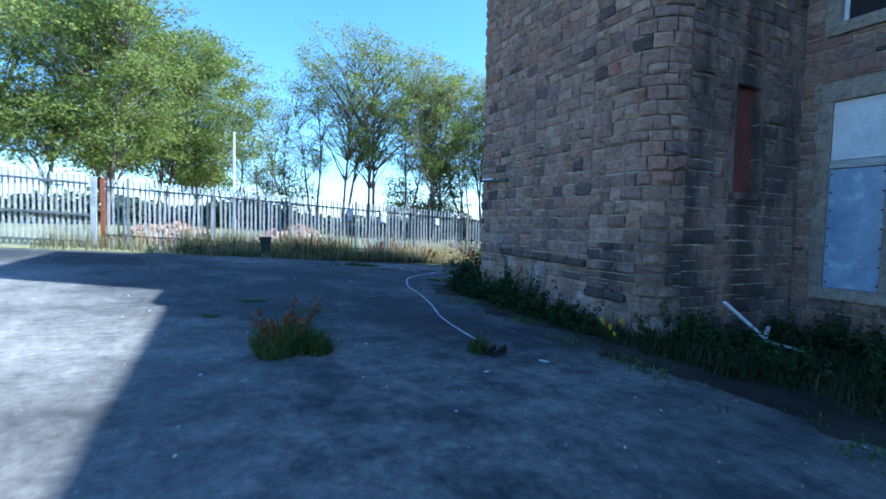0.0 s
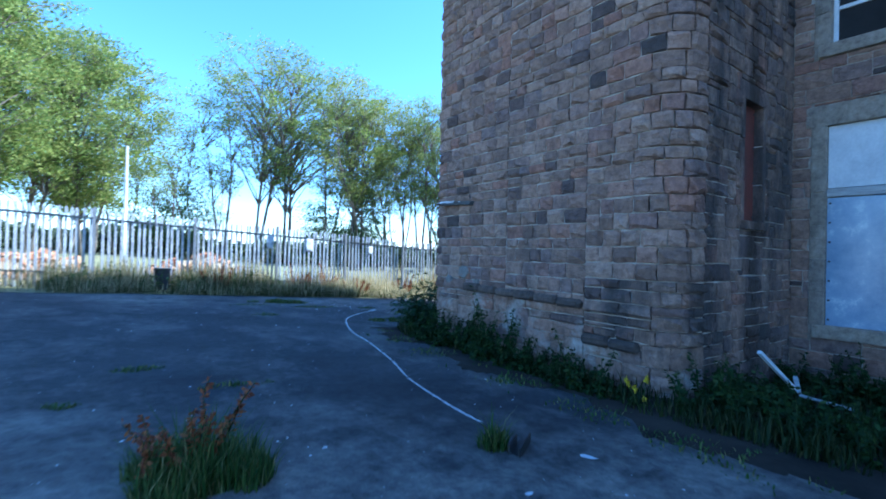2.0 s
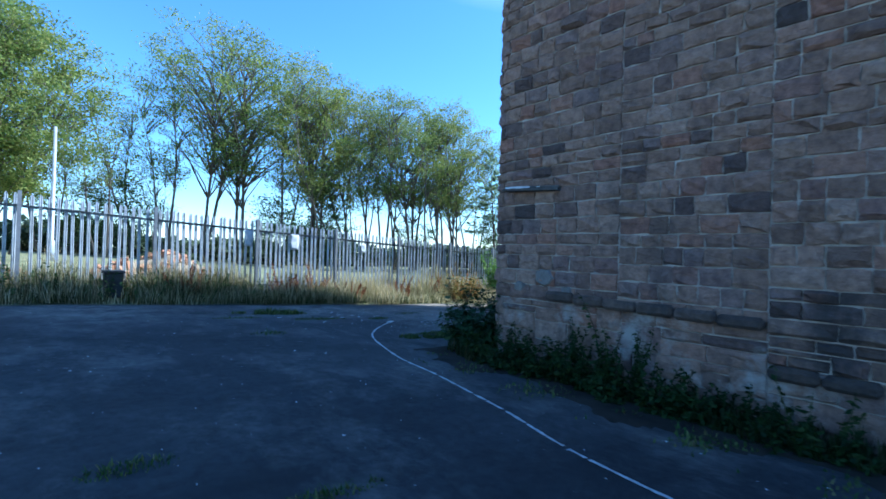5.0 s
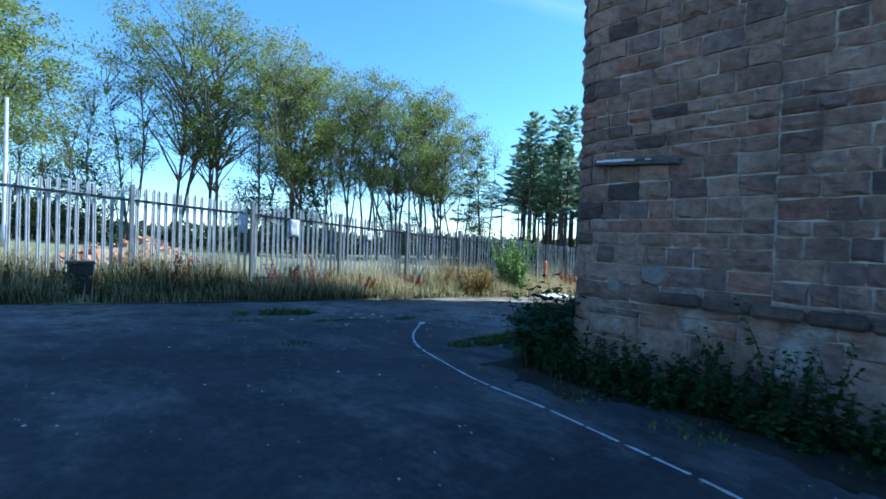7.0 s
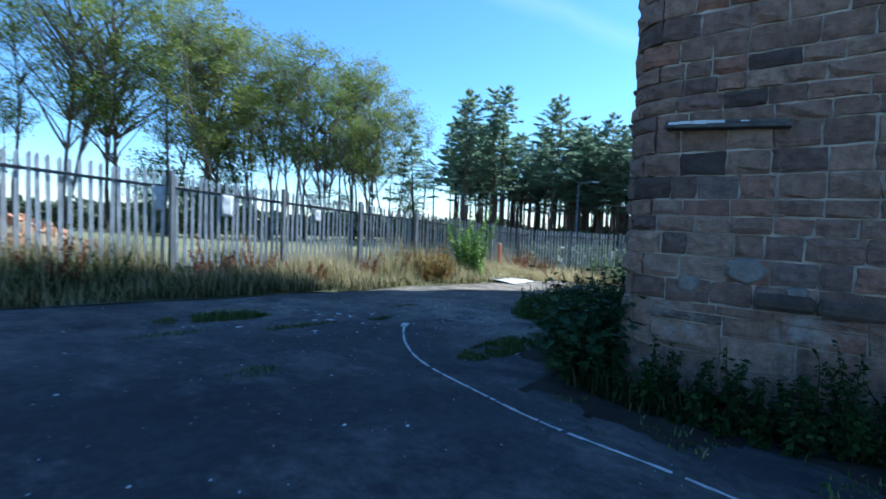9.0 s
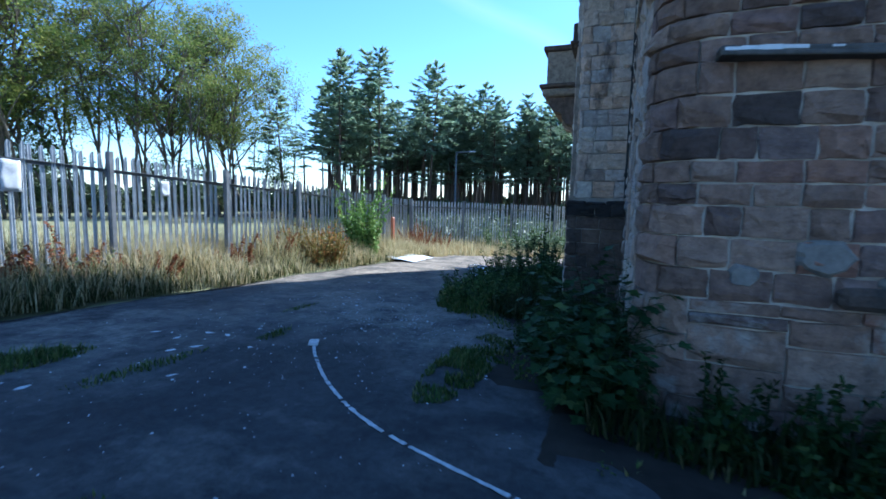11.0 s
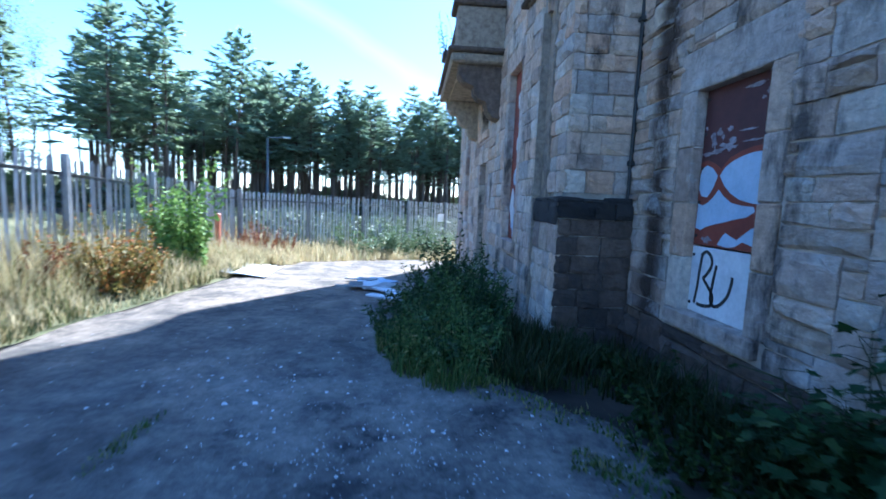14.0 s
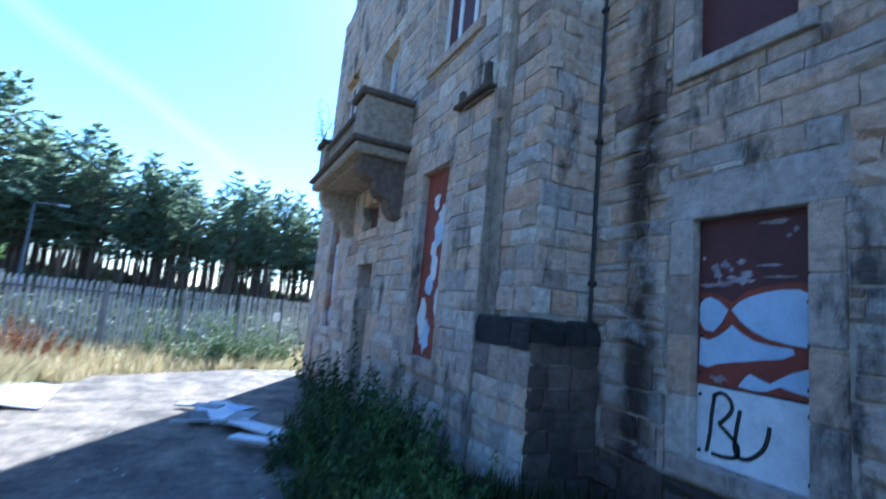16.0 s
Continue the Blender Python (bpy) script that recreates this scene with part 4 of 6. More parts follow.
def paint(ob, run, pts, out, material, name="paint_patch", label="", depth=0.003):
    p = part(name, flat_shape(run, pts, out, depth), material, None, label)
    p.data.transform(Matrix.Translation(-ob.location))
    p.parent = ob
    return p


# boarded window with the painted face, its pale lower sheet lettered in black
tag = board("window_board", wing, (W_TAG[0], W_TAG[1], 1.2, W_TAG[3]), -0.1, MAROON, "maroon metal window board sprayed with pale blue eyes and red bands", bolts=5)
ta, tb = W_TAG[0], W_TAG[1]


def tagp(x, y):
    """From the right-hand edge seen from outside: x to the right, y up, both 0 to 1 on the whole board."""
    return (tb - (tb - ta) * x, W_TAG[2] + (W_TAG[3] - W_TAG[2]) * y)


def stroke(pts, width, cap=2):
    """A closed outline round a bent line."""
    left, right = [], []
    for k, p in enumerate(pts):
        a, b = Vector(pts[max(k - 1, 0)]), Vector(pts[min(k + 1, len(pts) - 1)])
        d = (b - a).normalized()
        n = Vector((-d.y, d.x)) * width / 2
        left.append(tuple(Vector(p) + n))
        right.append(tuple(Vector(p) - n))
    return left + right[::-1]


def to_board(pts):
    return [tagp(*p) for p in pts]


paint(tag, wing, to_board([(0.02, 0.312), (0.98, 0.312), (0.985, 0.7), (0.9, 0.722), (0.75, 0.72), (0.6, 0.708), (0.45, 0.686), (0.34, 0.645), (0.25, 0.668), (0.13, 0.688), (0.02, 0.68)]), -0.1, RUST_RED, label="red oxide paint band")
paint(tag, wing, to_board([(0.03, 0.62), (0.05, 0.652), (0.13, 0.665), (0.22, 0.65), (0.305, 0.615), (0.25, 0.565), (0.17, 0.524), (0.08, 0.53), (0.03, 0.56)]), -0.096, BLUE_PAINT, label="pale blue painted eye")
paint(tag, wing, to_board([(0.335, 0.615), (0.42, 0.57), (0.52, 0.538), (0.64, 0.514), (0.8, 0.5), (0.94, 0.494), (0.965, 0.52), (0.97, 0.62), (0.95, 0.684), (0.88, 0.698), (0.75, 0.697), (0.62, 0.687), (0.5, 0.67), (0.4, 0.648)]), -0.096, BLUE_PAINT, label="pale blue painted eye")
paint(tag, wing, to_board([(0.03, 0.385), (0.12, 0.378), (0.2, 0.395), (0.36, 0.412), (0.47, 0.42), (0.58, 0.432), (0.75, 0.445), (0.85, 0.468), (0.83, 0.487), (0.68, 0.49), (0.54, 0.5), (0.42, 0.528), (0.34, 0.557), (0.29, 0.533), (0.2, 0.503), (0.12, 0.488), (0.04, 0.496)]), -0.096, BLUE_PAINT, label="pale blue painted band")
paint(tag, wing, to_board([(0.4, 0.322), (0.46, 0.362), (0.5, 0.376), (0.6, 0.36), (0.66, 0.352), (0.72, 0.37), (0.82, 0.4), (0.95, 0.424), (0.96, 0.33), (0.86, 0.335), (0.74, 0.347), (0.64, 0.324), (0.55, 0.316)]), -0.096, BLUE_PAINT, label="pale blue painted flash")
for k, (x, y, rx, ry) in enumerate([(0.12, 0.715, 0.09, 0.007), (0.26, 0.72, 0.06, 0.013), (0.4, 0.735, 0.1, 0.016), (0.47, 0.76, 0.05, 0.012), (0.2, 0.765, 0.035, 0.025), (0.17, 0.79, 0.03, 0.016), (0.27, 0.8, 0.035, 0.016), (0.33, 0.778, 0.02, 0.012), (0.42, 0.808, 0.05, 0.01), (0.66, 0.79, 0.11, 0.004), (0.74, 0.745, 0.12, 0.004), (0.06, 0.83, 0.015, 0.008), (0.86, 0.92, 0.025, 0.01), (0.81, 0.9, 0.02, 0.007), (0.7, 0.955, 0.13, 0.008), (0.22, 0.338, 0.06, 0.012)]):
    paint(tag, wing, to_board(blob(x, y, rx, ry, 20, k, 0.55)), -0.096, SCUFF, label="scuffed pale paint")
tag_low = board("window_sheet", wing, (W_TAG[0], W_TAG[1], W_TAG[2], 1.2), -0.1, WHITE_PAINT, "pale painted metal sheet lettered in black spray paint", bolts=2)


def bend(pts, n=6):
    """Rounds a list of points into a flowing line."""
    P = [Vector(p) for p in pts]
    out = []
    for k in range(len(P) - 1):
        a, b, c, d = P[max(k - 1, 0)], P[k], P[k + 1], P[min(k + 2, len(P) - 1)]
        for j in range(n):
            t = j / n
            out.append(0.5 * (2 * b + (c - a) * t + (2 * a - 5 * b + 4 * c - d) * t * t + (3 * b - a - 3 * c + d) * t ** 3))
    return out + [P[-1]]


for letter in ([(0.19, 0.275), (0.165, 0.2), (0.15, 0.12), (0.12, 0.045)],
               [(0.17, 0.265), (0.25, 0.285), (0.33, 0.265), (0.345, 0.225), (0.27, 0.18), (0.24, 0.165), (0.32, 0.135), (0.4, 0.1), (0.39, 0.06), (0.28, 0.045), (0.165, 0.045)],
               [(0.42, 0.235), (0.39, 0.16), (0.375, 0.09), (0.42, 0.06), (0.51, 0.07), (0.61, 0.115), (0.65, 0.17), (0.655, 0.2)]):
    line_pts = bend([tagp(*p) for p in letter])
    half = len(line_pts) // 2
    for piece in (line_pts[:half + 1], line_pts[half:]):
        paint(tag_low, wing, stroke(piece, 0.036), -0.1, BLACK_PAINT, "spray_letter")

board("window_board", wing, W_UP, -0.14, MAROON, "dark maroon board filling an upper window", bolts=3)
board("window_board", wing, W_SLIT, -0.12, MAROON_DULL, "narrow rust-red board filling a slit window", bolts=4)


def streaked(run, hole, seed):
    ob = board("window_board", run, hole, -0.12, RUST_RED, "tall red oxide window board with flaking pale paint", bolts=5)
    rng = random.Random(seed)
    for k in range(9):
        u = rng.uniform(hole[0] + 0.2, hole[1] - 0.2)
        z = hole[2] + 0.35 + (hole[3] - hole[2] - 0.6) * k / 9
        paint(ob, run, blob(u, z, rng.uniform(0.1, 0.2), rng.uniform(0.14, 0.3), 16, seed + k, 0.35), -0.12 + 0.0007 * k, WHITE_PAINT if k % 3 else BLUE_PAINT, label="flaking pale paint")
    return ob


streaked(front, F_BOARD, 5)
streaked(front, F_BOARD2, 6)
board("fanlight_board", front, F_FAN, -0.2, MAROON, "maroon board in the fanlight over the entrance", bolts=2)


def sash(name, run, hole, lights, label, pane, back=0.16, bar=0.07, rails=()):
    """A timber window: frame, mullions, rails and one pane for each light."""
    u0, u1, z0, z1 = hole
    a, b = run.at(u0, 0, 0), run.at(u1, 0, 0)
    ob = empty(name, (a + b) / 2 + Vector((0, 0, z0)), label, "window", kind="structure")
    inv = Matrix.Translation(-ob.location)

    def put(n, *args, mat=WHITE_PAINT):
        s = slab(n, run, *args, mat, None, bevel=0.006)
        s.data.transform(inv)
        s.parent = ob

    put("frame_side", u0, u0 + bar, z0, z1, -back - 0.07, -back)
    put("frame_side", u1 - bar, u1, z0, z1, -back - 0.07, -back)
    put("frame_head", u0 + bar, u1 - bar, z1 - bar, z1, -back - 0.07, -back)
    put("frame_foot", u0 + bar, u1 - bar, z0, z0 + bar, -back - 0.07, -back)
    for k in range(1, lights):
        u = u0 + (u1 - u0) * k / lights
        put("mullion", u - bar / 2, u + bar / 2, z0 + bar, z1 - bar, -back - 0.065, -back - 0.005)
    for z in rails:
        put("rail", u0 + bar, u1 - bar, z - 0.03, z + 0.03, -back - 0.06, -back - 0.002)
    for k in range(lights):
        put("pane", u0 + (u1 - u0) * k / lights + bar * 0.4, u0 + (u1 - u0) * (k + 1) / lights - bar * 0.4, z0 + bar * 0.5, z1 - bar * 0.5, -back - 0.045, -back - 0.035, mat=pane)
    return ob


sash("window_1", south, W_SASH, 1, "broken white sash window with a dark lower half", DARK, rails=(5.85, 6.15, 6.95))
for k, h in enumerate(more):
    board("window_board", south, h, -0.12, MAROON if k % 2 else WHITE_PAINT, "plain painted board filling a window", bolts=3)
sheet_top = board("window_board", south, (W_SHEET[0], W_SHEET[1], 2.86, W_SHEET[3]), -0.07, WHITE_PAINT, "plain white board in the upper half of a window", bolts=0)
sheet_low = board("window_sheet", south, (W_SHEET[0], W_SHEET[1], W_SHEET[2], 2.72), -0.06, SHEET, "dusty blue plastic sheet bolted over the lower window", bolts=7)
slab("transom", south, W_SHEET[0], W_SHEET[1], 2.72, 2.86, -0.2, -0.04, BOARD, south_wall, "dark timber transom")
sash("window_2", front, F_UP1, 3, "tall three-light window boarded in dark maroon", MAROON, 0.2, 0.12)
sash("window_3", front, F_UP2, 3, "tall three-light window boarded in dark maroon", MAROON, 0.2, 0.12)
sash("window_4", front, (F_UPDOOR[0], F_UPDOOR[1], 5.0, 7.9), 2, "balcony door with blue painted panels", BLUE_PAINT, 0.25, 0.09, rails=(7.0,))
# a dark panel fills the doorway in place of its shade
door = board("door_1", front, F_DOOR, -0.42, DARK, "near-black panel for the shade in the entrance doorway under the balcony", "door")

# ledges and pipes on the walls
bm = bmesh.new()
m = Matrix.Translation((6.15, 9.62, 2.64)) @ pose(0, 0, 0, 3.5, 0, 1)
box_into(bm, (-0.16, -0.53, 0.0), (0.02, 0.53, 0.035), 0.008, m)
box_into(bm, (-0.12, -0.53, 0.035), (0.02, 0.53, 0.08), 0.012, m)
shelf = tagged(part("sign_ledge", bm, DARK_TIMBER), "grey weathered timber sign ledge fixed to the gable", "ledge")
for a, b, z0, z1 in ((0.0, 0.15, 0.05, 0.076), (0.151, 0.27, 0.042, 0.079), (0.271, 0.4, 0.046, 0.074), (0.401, 0.5, 0.04, 0.066), (-0.2, -0.13, 0.058, 0.072)):
    part("peeling_paint", box((-0.124, a, z0), (-0.117, b, z1), 0.002, m), WHITE_PAINT, shelf, "white flaking paint")


def downpipe(at, z0, z1, label, r=0.05, material=GALV_DARK):
    verts, faces = [], []
    tube(verts, faces, [(0, 0, z0), (0, 0, z1)], [r, r], 10)
    ob = tagged(raw("downpipe", verts, faces, material, smooth=False), label, "pipe")
    ob.location = (*at, 0)
    for z in np.arange(z0 + 0.7, z1, 1.8):
        part("bracket", box((-r - 0.03, -r - 0.015, z), (r + 0.03, r + 0.015, z + 0.06), 0.006), material, ob)
    return ob


downpipe((10.98, 10.6), -0.4, 11.4, "dark iron rainwater pipe in the angle of the bay", 0.022, BLACK_PAINT)

# balcony over the entrance
def balcony():
    ob = empty("balcony", (17.05, 11.62, 4.4), "stone balcony with sooty end piers on scrolled brackets", "balcony")
    o = Vector(ob.location)

    def piece(name, lo, hi, material, bevel=0.03, label=""):
        return part(name, box(Vector(lo) - o, Vector(hi) - o, bevel), material, ob, label)

    piece("slab", (14.95, 11.6, 4.42), (19.15, 12.72, 4.62), DRESSED, 0.04)
    piece("soffit_panel", (15.6, 11.66, 4.36), (18.5, 12.5, 4.42), DRESSED, 0.015, "pale yellow stone underside")
    piece("slab_moulding", (14.88, 11.6, 4.62), (19.22, 12.8, 4.72), SOOTED, 0.03, "soot-black moulded edge")
    for x in (14.98, 18.45):
        p = piece("pier", (x, 11.62, 4.72), (x + 0.66, 12.62, 5.55), DRESSED, 0.02)
        c = part("pier_cap", box(Vector((x - 0.08, 11.6, 5.55)) - o, Vector((x + 0.74, 12.72, 5.68)) - o, 0.03), SOOTED, p, "sooty moulded cap")
    piece("top_rail", (15.64, 12.36, 5.36), (18.45, 12.6, 5.5), SOOTED, 0.03)
    piece("bottom_rail", (15.64, 12.36, 4.72), (18.45, 12.6, 4.84), DRESSED, 0.02)
    verts, faces = [], []
    tube(verts, faces, [(0, 0, 0), (0, 0, 0.06), (0, 0, 0.16), (0, 0, 0.34), (0, 0, 0.46), (0, 0, 0.53)], [0.075, 0.05, 0.085, 0.045, 0.06, 0.075], 8)
    first = raw("baluster", verts, faces, DRESSED, ob, smooth=True)
    first.location = Vector((15.85, 12.48, 4.83)) - o
    for k in range(1, 11):
        b = new("baluster", first.data)
        b.parent = ob
        b.location = first.location + Vector((0.24 * k, 0, 0))
    for x in (15.1, 18.55):
        prof = [(0.0, 4.42), (0.95, 4.42), (0.95, 4.2), (0.82, 4.05), (0.62, 3.98), (0.6, 3.85), (0.5, 3.72), (0.34, 3.66), (0.3, 3.5), (0.2, 3.36), (0.0, 3.3)]
        bm = bmesh.new()
        ends = []
        for dx in (0.0, 0.44):
            ends.append([bm.verts.new(Vector((x + dx, 11.6 + y, z)) - o) for y, z in prof])
        for e in ends:
            bm.faces.new(e)
        for k in range(len(prof)):
            j = (k + 1) % len(prof)
            bm.faces.new((ends[0][k], ends[0][j], ends[1][j], ends[1][k]))
        bmesh.ops.recalc_face_normals(bm, faces=bm.faces)
        bmesh.ops.bevel(bm, geom=list(bm.edges), offset=0.012, segments=1, affect="EDGES")
        part("bracket", bm, SOOTED if x < 16 else DRESSED, ob, "stepped scroll bracket")
    return ob


balcony()
bm = bmesh.new()
box_into(bm, (11.9, 11.6, 4.72), (12.95, 11.76, 4.79), 0.02)
box_into(bm, (11.95, 11.6, 4.67), (12.7, 11.69, 4.72), 0.015)
box_into(bm, (12.0, 11.6, 4.79), (12.13, 11.72, 5.15), 0.03)
box_into(bm, (12.78, 11.6, 4.79), (12.9, 11.7, 5.02), 0.03)
tagged(part("stone_ledge", bm, SOOTED), "broken sooty stone ledge on the entrance front", "ledge")


# ---- palisade fence ----
def fence_top(x):
    return 2.71 - 0.052 * min(x, 22.0)


def pale_mesh(height):
    """A W-section steel pale with a pointed top."""
    xs = [-0.036, -0.02, 0.0, 0.02, 0.036]
    ys = [0.0, 0.016, 0.004, 0.016, 0.0]
    tops = [height - 0.07, height - 0.02, height, height - 0.02, height - 0.07]
    verts = [(x, -y, 0) for x, y in zip(xs, ys)] + [(x, -y, t) for x, y, t in zip(xs, ys, tops)]
    verts += [(x, -y + 0.006, z) for (x, y0, z), y in zip(verts[:5], ys)] + [(x, -y + 0.006, t) for x, y, t in zip(xs, ys, tops)]
    faces = []
    for k in range(4):
        faces += [(k, k + 1, k + 6, k + 5), (k + 11, k + 10, k + 15, k + 16), (k + 5, k + 6, k + 16, k + 15)]
    faces += [(0, 5, 15, 10), (14, 19, 9, 4)]
    me = bpy.data.meshes.new("pale")
    me.from_pydata(verts, [], faces)
    me.materials.append(GALV)
    return me


PALE = pale_mesh(2.55)


def fence(name, a, b, tops, posts, label, step=0.152, skip=()):
    a, b = Vector(a), Vector(b)
    way = (b - a).normalized()
    length = (b - a).length
    turn = math.degrees(math.atan2(way.y, way.x))
    ob = empty(name, (*a, 0), label, "fence")
    rng = random.Random(7)

    def top(d):
        return tops[0] + (tops[1] - tops[0]) * d / length

    n = int(length / step)
    for k in range(n):
        d = (k + 0.5) * step
        if any(abs(d - p) < 0.07 for p in posts) or any(s[0] < d < s[1] for s in skip):
            continue
        p = new("pale", PALE)
        p.parent = ob
        q = way * d
        p.matrix_basis = pose(q.x, q.y, top(d) - 2.55 + rng.uniform(-0.012, 0.012), rng.uniform(-0.8, 0.8), rng.uniform(-0.7, 0.7), turn)
    slope = math.degrees(math.atan2(tops[0] - tops[1], length))
    for off in (0.3, 1.95):
        bm = box((0, -0.028, -0.03), (length, -0.02, 0.03), 0)
        box_into(bm, (0, -0.065, 0.022), (length, -0.028, 0.03))
        rail = part("rail", bm, GALV_DARK, ob)
        rail.matrix_basis = pose(0, 0, tops[0] - off, 0, slope, turn)
    for d in posts:
        bm = box((-0.022, -0.17, 0), (0.022, -0.074, 2.62), 0)
        box_into(bm, (-0.038, -0.074, 0), (0.038, -0.066, 2.62))
        box_into(bm, (-0.038, -0.178, 0), (0.038, -0.17, 2.62))
        box_into(bm, (-0.03, -0.066, 2.2), (0.03, -0.02, 2.3), 0.006)
        post = part("post", bm, GALV_MID, ob)
        q = way * d
        post.matrix_basis = pose(q.x, q.y, top(d) - 2.58, 0, 0, turn)
    return ob


FY = 19.45
X0, X1 = -3.35, 21.45
fence("palisade_fence", (X0, FY), (X1, FY), (fence_top(X0), fence_top(X1)), [5.37 + 2.685 * k - X0 for k in range(-3, 7)], "galvanised steel palisade fence along the overgrown verge")
fence("palisade_fence", (X1, FY), (35.0, 5.9), (1.58, 1.3), [0.05 + 2.7 * k for k in range(8)], "galvanised steel palisade fence running behind the building")


def gate():
    """Double palisade gate west of the fence, with a rusted end pale."""
    ob = empty("palisade_gate", (X0, FY, 0), "closed galvanised palisade gate with a rusty hinge post", "gate")
    zt = fence_top(X0)
    for k in range(36):
        d = -0.55 - 0.152 * k
        p = new("pale", PALE)
        p.parent = ob
        p.matrix_basis = pose(d, 0, fence_top(X0 + d) - 2.5, 0, 0, 0)
    part("hinge_post", box((-0.42, -0.06, zt - 2.7), (-0.24, 0.12, zt + 0.02), 0.01), GALV, ob)
    part("rusty_plate", box((-0.14, -0.03, zt - 2.5), (0.0, 0.03, zt), 0.006), RUST, ob, "rust-red steel plate")
    for off in (0.25, 1.3, 2.2):
        r = part("gate_rail", box((-6.0, -0.07, -0.04), (-0.45, -0.02, 0.04), 0.005), GALV_DARK, ob)
        r.location = (0, 0, zt - off)
        r.rotation_euler = (0, radians(2.97), 0)
    return ob


gate()


# ---- trees ----
def leaf_quad(verts, faces, at, size, rng, droop=0.0, slim=1.0):
    d = Vector((rng.gauss(0, 1), rng.gauss(0, 1), rng.gauss(0, 0.7) - droop)).normalized()
    s = d.orthogonal().normalized()
    s.rotate(Matrix.Rotation(rng.uniform(0, 6.28), 3, d))
    k = len(verts)
    w = size * rng.uniform(0.3, 0.5) * slim
    verts.extend((at, at + d * size * 0.45 + s * w, at + d * size, at + d * size * 0.55 - s * w))
    faces.append((k, k + 1, k + 2, k + 3))


def limb_path(rng, start, way, length, bends=5, wander=0.18, lift=0.05):
    pts, p, d = [Vector(start)], Vector(start), Vector(way).normalized()
    for k in range(bends):
        d = (d + Vector((rng.gauss(0, wander), rng.gauss(0, wander), rng.gauss(0, wander) + lift))).normalized()
        p = p + d * length / bends
        pts.append(p.copy())
    return pts


def leaf_tip(verts, faces, at, size, rng, droop=0.0):
    """A small pointed leaf."""
    d = Vector((rng.gauss(0, 1), rng.gauss(0, 1), rng.gauss(0, 0.7) - droop)).normalized()
    s = d.orthogonal().normalized()
    s.rotate(Matrix.Rotation(rng.uniform(0, 6.28), 3, d))
    k = len(verts)
    verts.extend((at - s * size * 0.28, at + s * size * 0.28, at + d * size))
    faces.append((k, k + 1, k + 2))


def broad_tree(seed, height, spread, leaf, clumps, per_clump, bare=0.35, stems=2):
    """A tall roadside tree: winding forked trunks, arching limbs that each carry a clump of small leaves, gaps between."""
    rng = random.Random(seed)
    wv, wf, lv, lf = [], [], [], []
    trunks = []
    r0 = height * 0.0115 / math.sqrt(stems)
    for q in range(stems):
        a = 6.28 * (q + rng.random() * 0.5) / stems
        foot = Vector((0.35 * math.cos(a), 0.35 * math.sin(a), -0.6)) * (1 if stems > 1 else 0.2)
        foot.z = -0.6
        trunk = limb_path(rng, foot, (0.1 * math.cos(a) * (stems > 1), 0.1 * math.sin(a) * (stems > 1), 1), height * rng.uniform(0.76, 0.86), 9, 0.085, 0.04)
        tube(wv, wf, trunk, [r0 * (1 - 0.095 * k) for k in range(10)], 7)
        trunks.append(trunk)
    low = height * bare
    mid, half = (height * 0.97 + low) / 2, (height * 0.97 - low) / 2
    for c in range(clumps):
        a = rng.uniform(0, 6.28)
        v = rng.uniform(-0.95, 1.0)
        shell = math.sqrt(max(0.05, 1 - abs(v) ** (2.4 if v > 0 else 1.7))) * (rng.random() ** 0.4)
        reach = spread * shell * (0.86 + 0.28 * noise.noise((math.cos(a) * 1.7, math.sin(a) * 1.7, seed)))
        goal = Vector((reach * math.cos(a), reach * math.sin(a), mid + half * v * (0.94 + 0.1 * noise.noise((math.cos(a) * 2, math.sin(a) * 2, seed + 5)))))
        trunk = trunks[rng.randrange(stems)]
        want = max(low * 0.75, goal.z - 0.75 * reach - 0.05 * height)
        k = min(range(10), key=lambda i: abs(trunk[i].z - want))
        root = trunk[max(1, k)]
        goal += Vector((root.x, root.y, 0)) * 0.8
        span = goal - root
        elbow = root + Vector((span.x * 0.38, span.y * 0.38, span.z * 0.68)) + Vector((rng.gauss(0, 0.35), rng.gauss(0, 0.35), 0))
        pts = []
        for n in range(6):
            t = n / 5
            pts.append(root * (1 - t) ** 2 + elbow * 2 * t * (1 - t) + goal * t * t + Vector((rng.gauss(0, 0.1), rng.gauss(0, 0.1), rng.gauss(0, 0.1))) * (n > 0))
        thick = r0 * (0.22 + 0.03 * span.length)
        tube(wv, wf, pts, [min(r0 * 0.6, thick) * (1 - 0.17 * n) for n in range(6)], 4)
        twigs = [goal]
        for n in range(4):
            w = Vector((rng.gauss(0, 1), rng.gauss(0, 1), rng.gauss(0.35, 0.6))).normalized()
            tip = pts[rng.randint(3, 5)] + w * rng.uniform(0.8, 1.9)
            tube(wv, wf, [pts[4], pts[4].lerp(tip, 0.5) + Vector((0, 0, 0.12)), tip], [r0 * 0.07, r0 * 0.05, r0 * 0.025], 3)
            twigs.append(tip)
        for n in range(int(1.9 * per_clump * rng.uniform(0.5, 1.4))):
            hub = twigs[rng.randrange(5)]
            p = hub + Vector((rng.gauss(0, 0.5), rng.gauss(0, 0.5), rng.gauss(0.05, 0.28)))
            leaf_tip(lv, lf, p, rng.uniform(0.15, 0.31), rng, 0.3)
    return (wv, wf, BARK), (lv, lf, leaf)


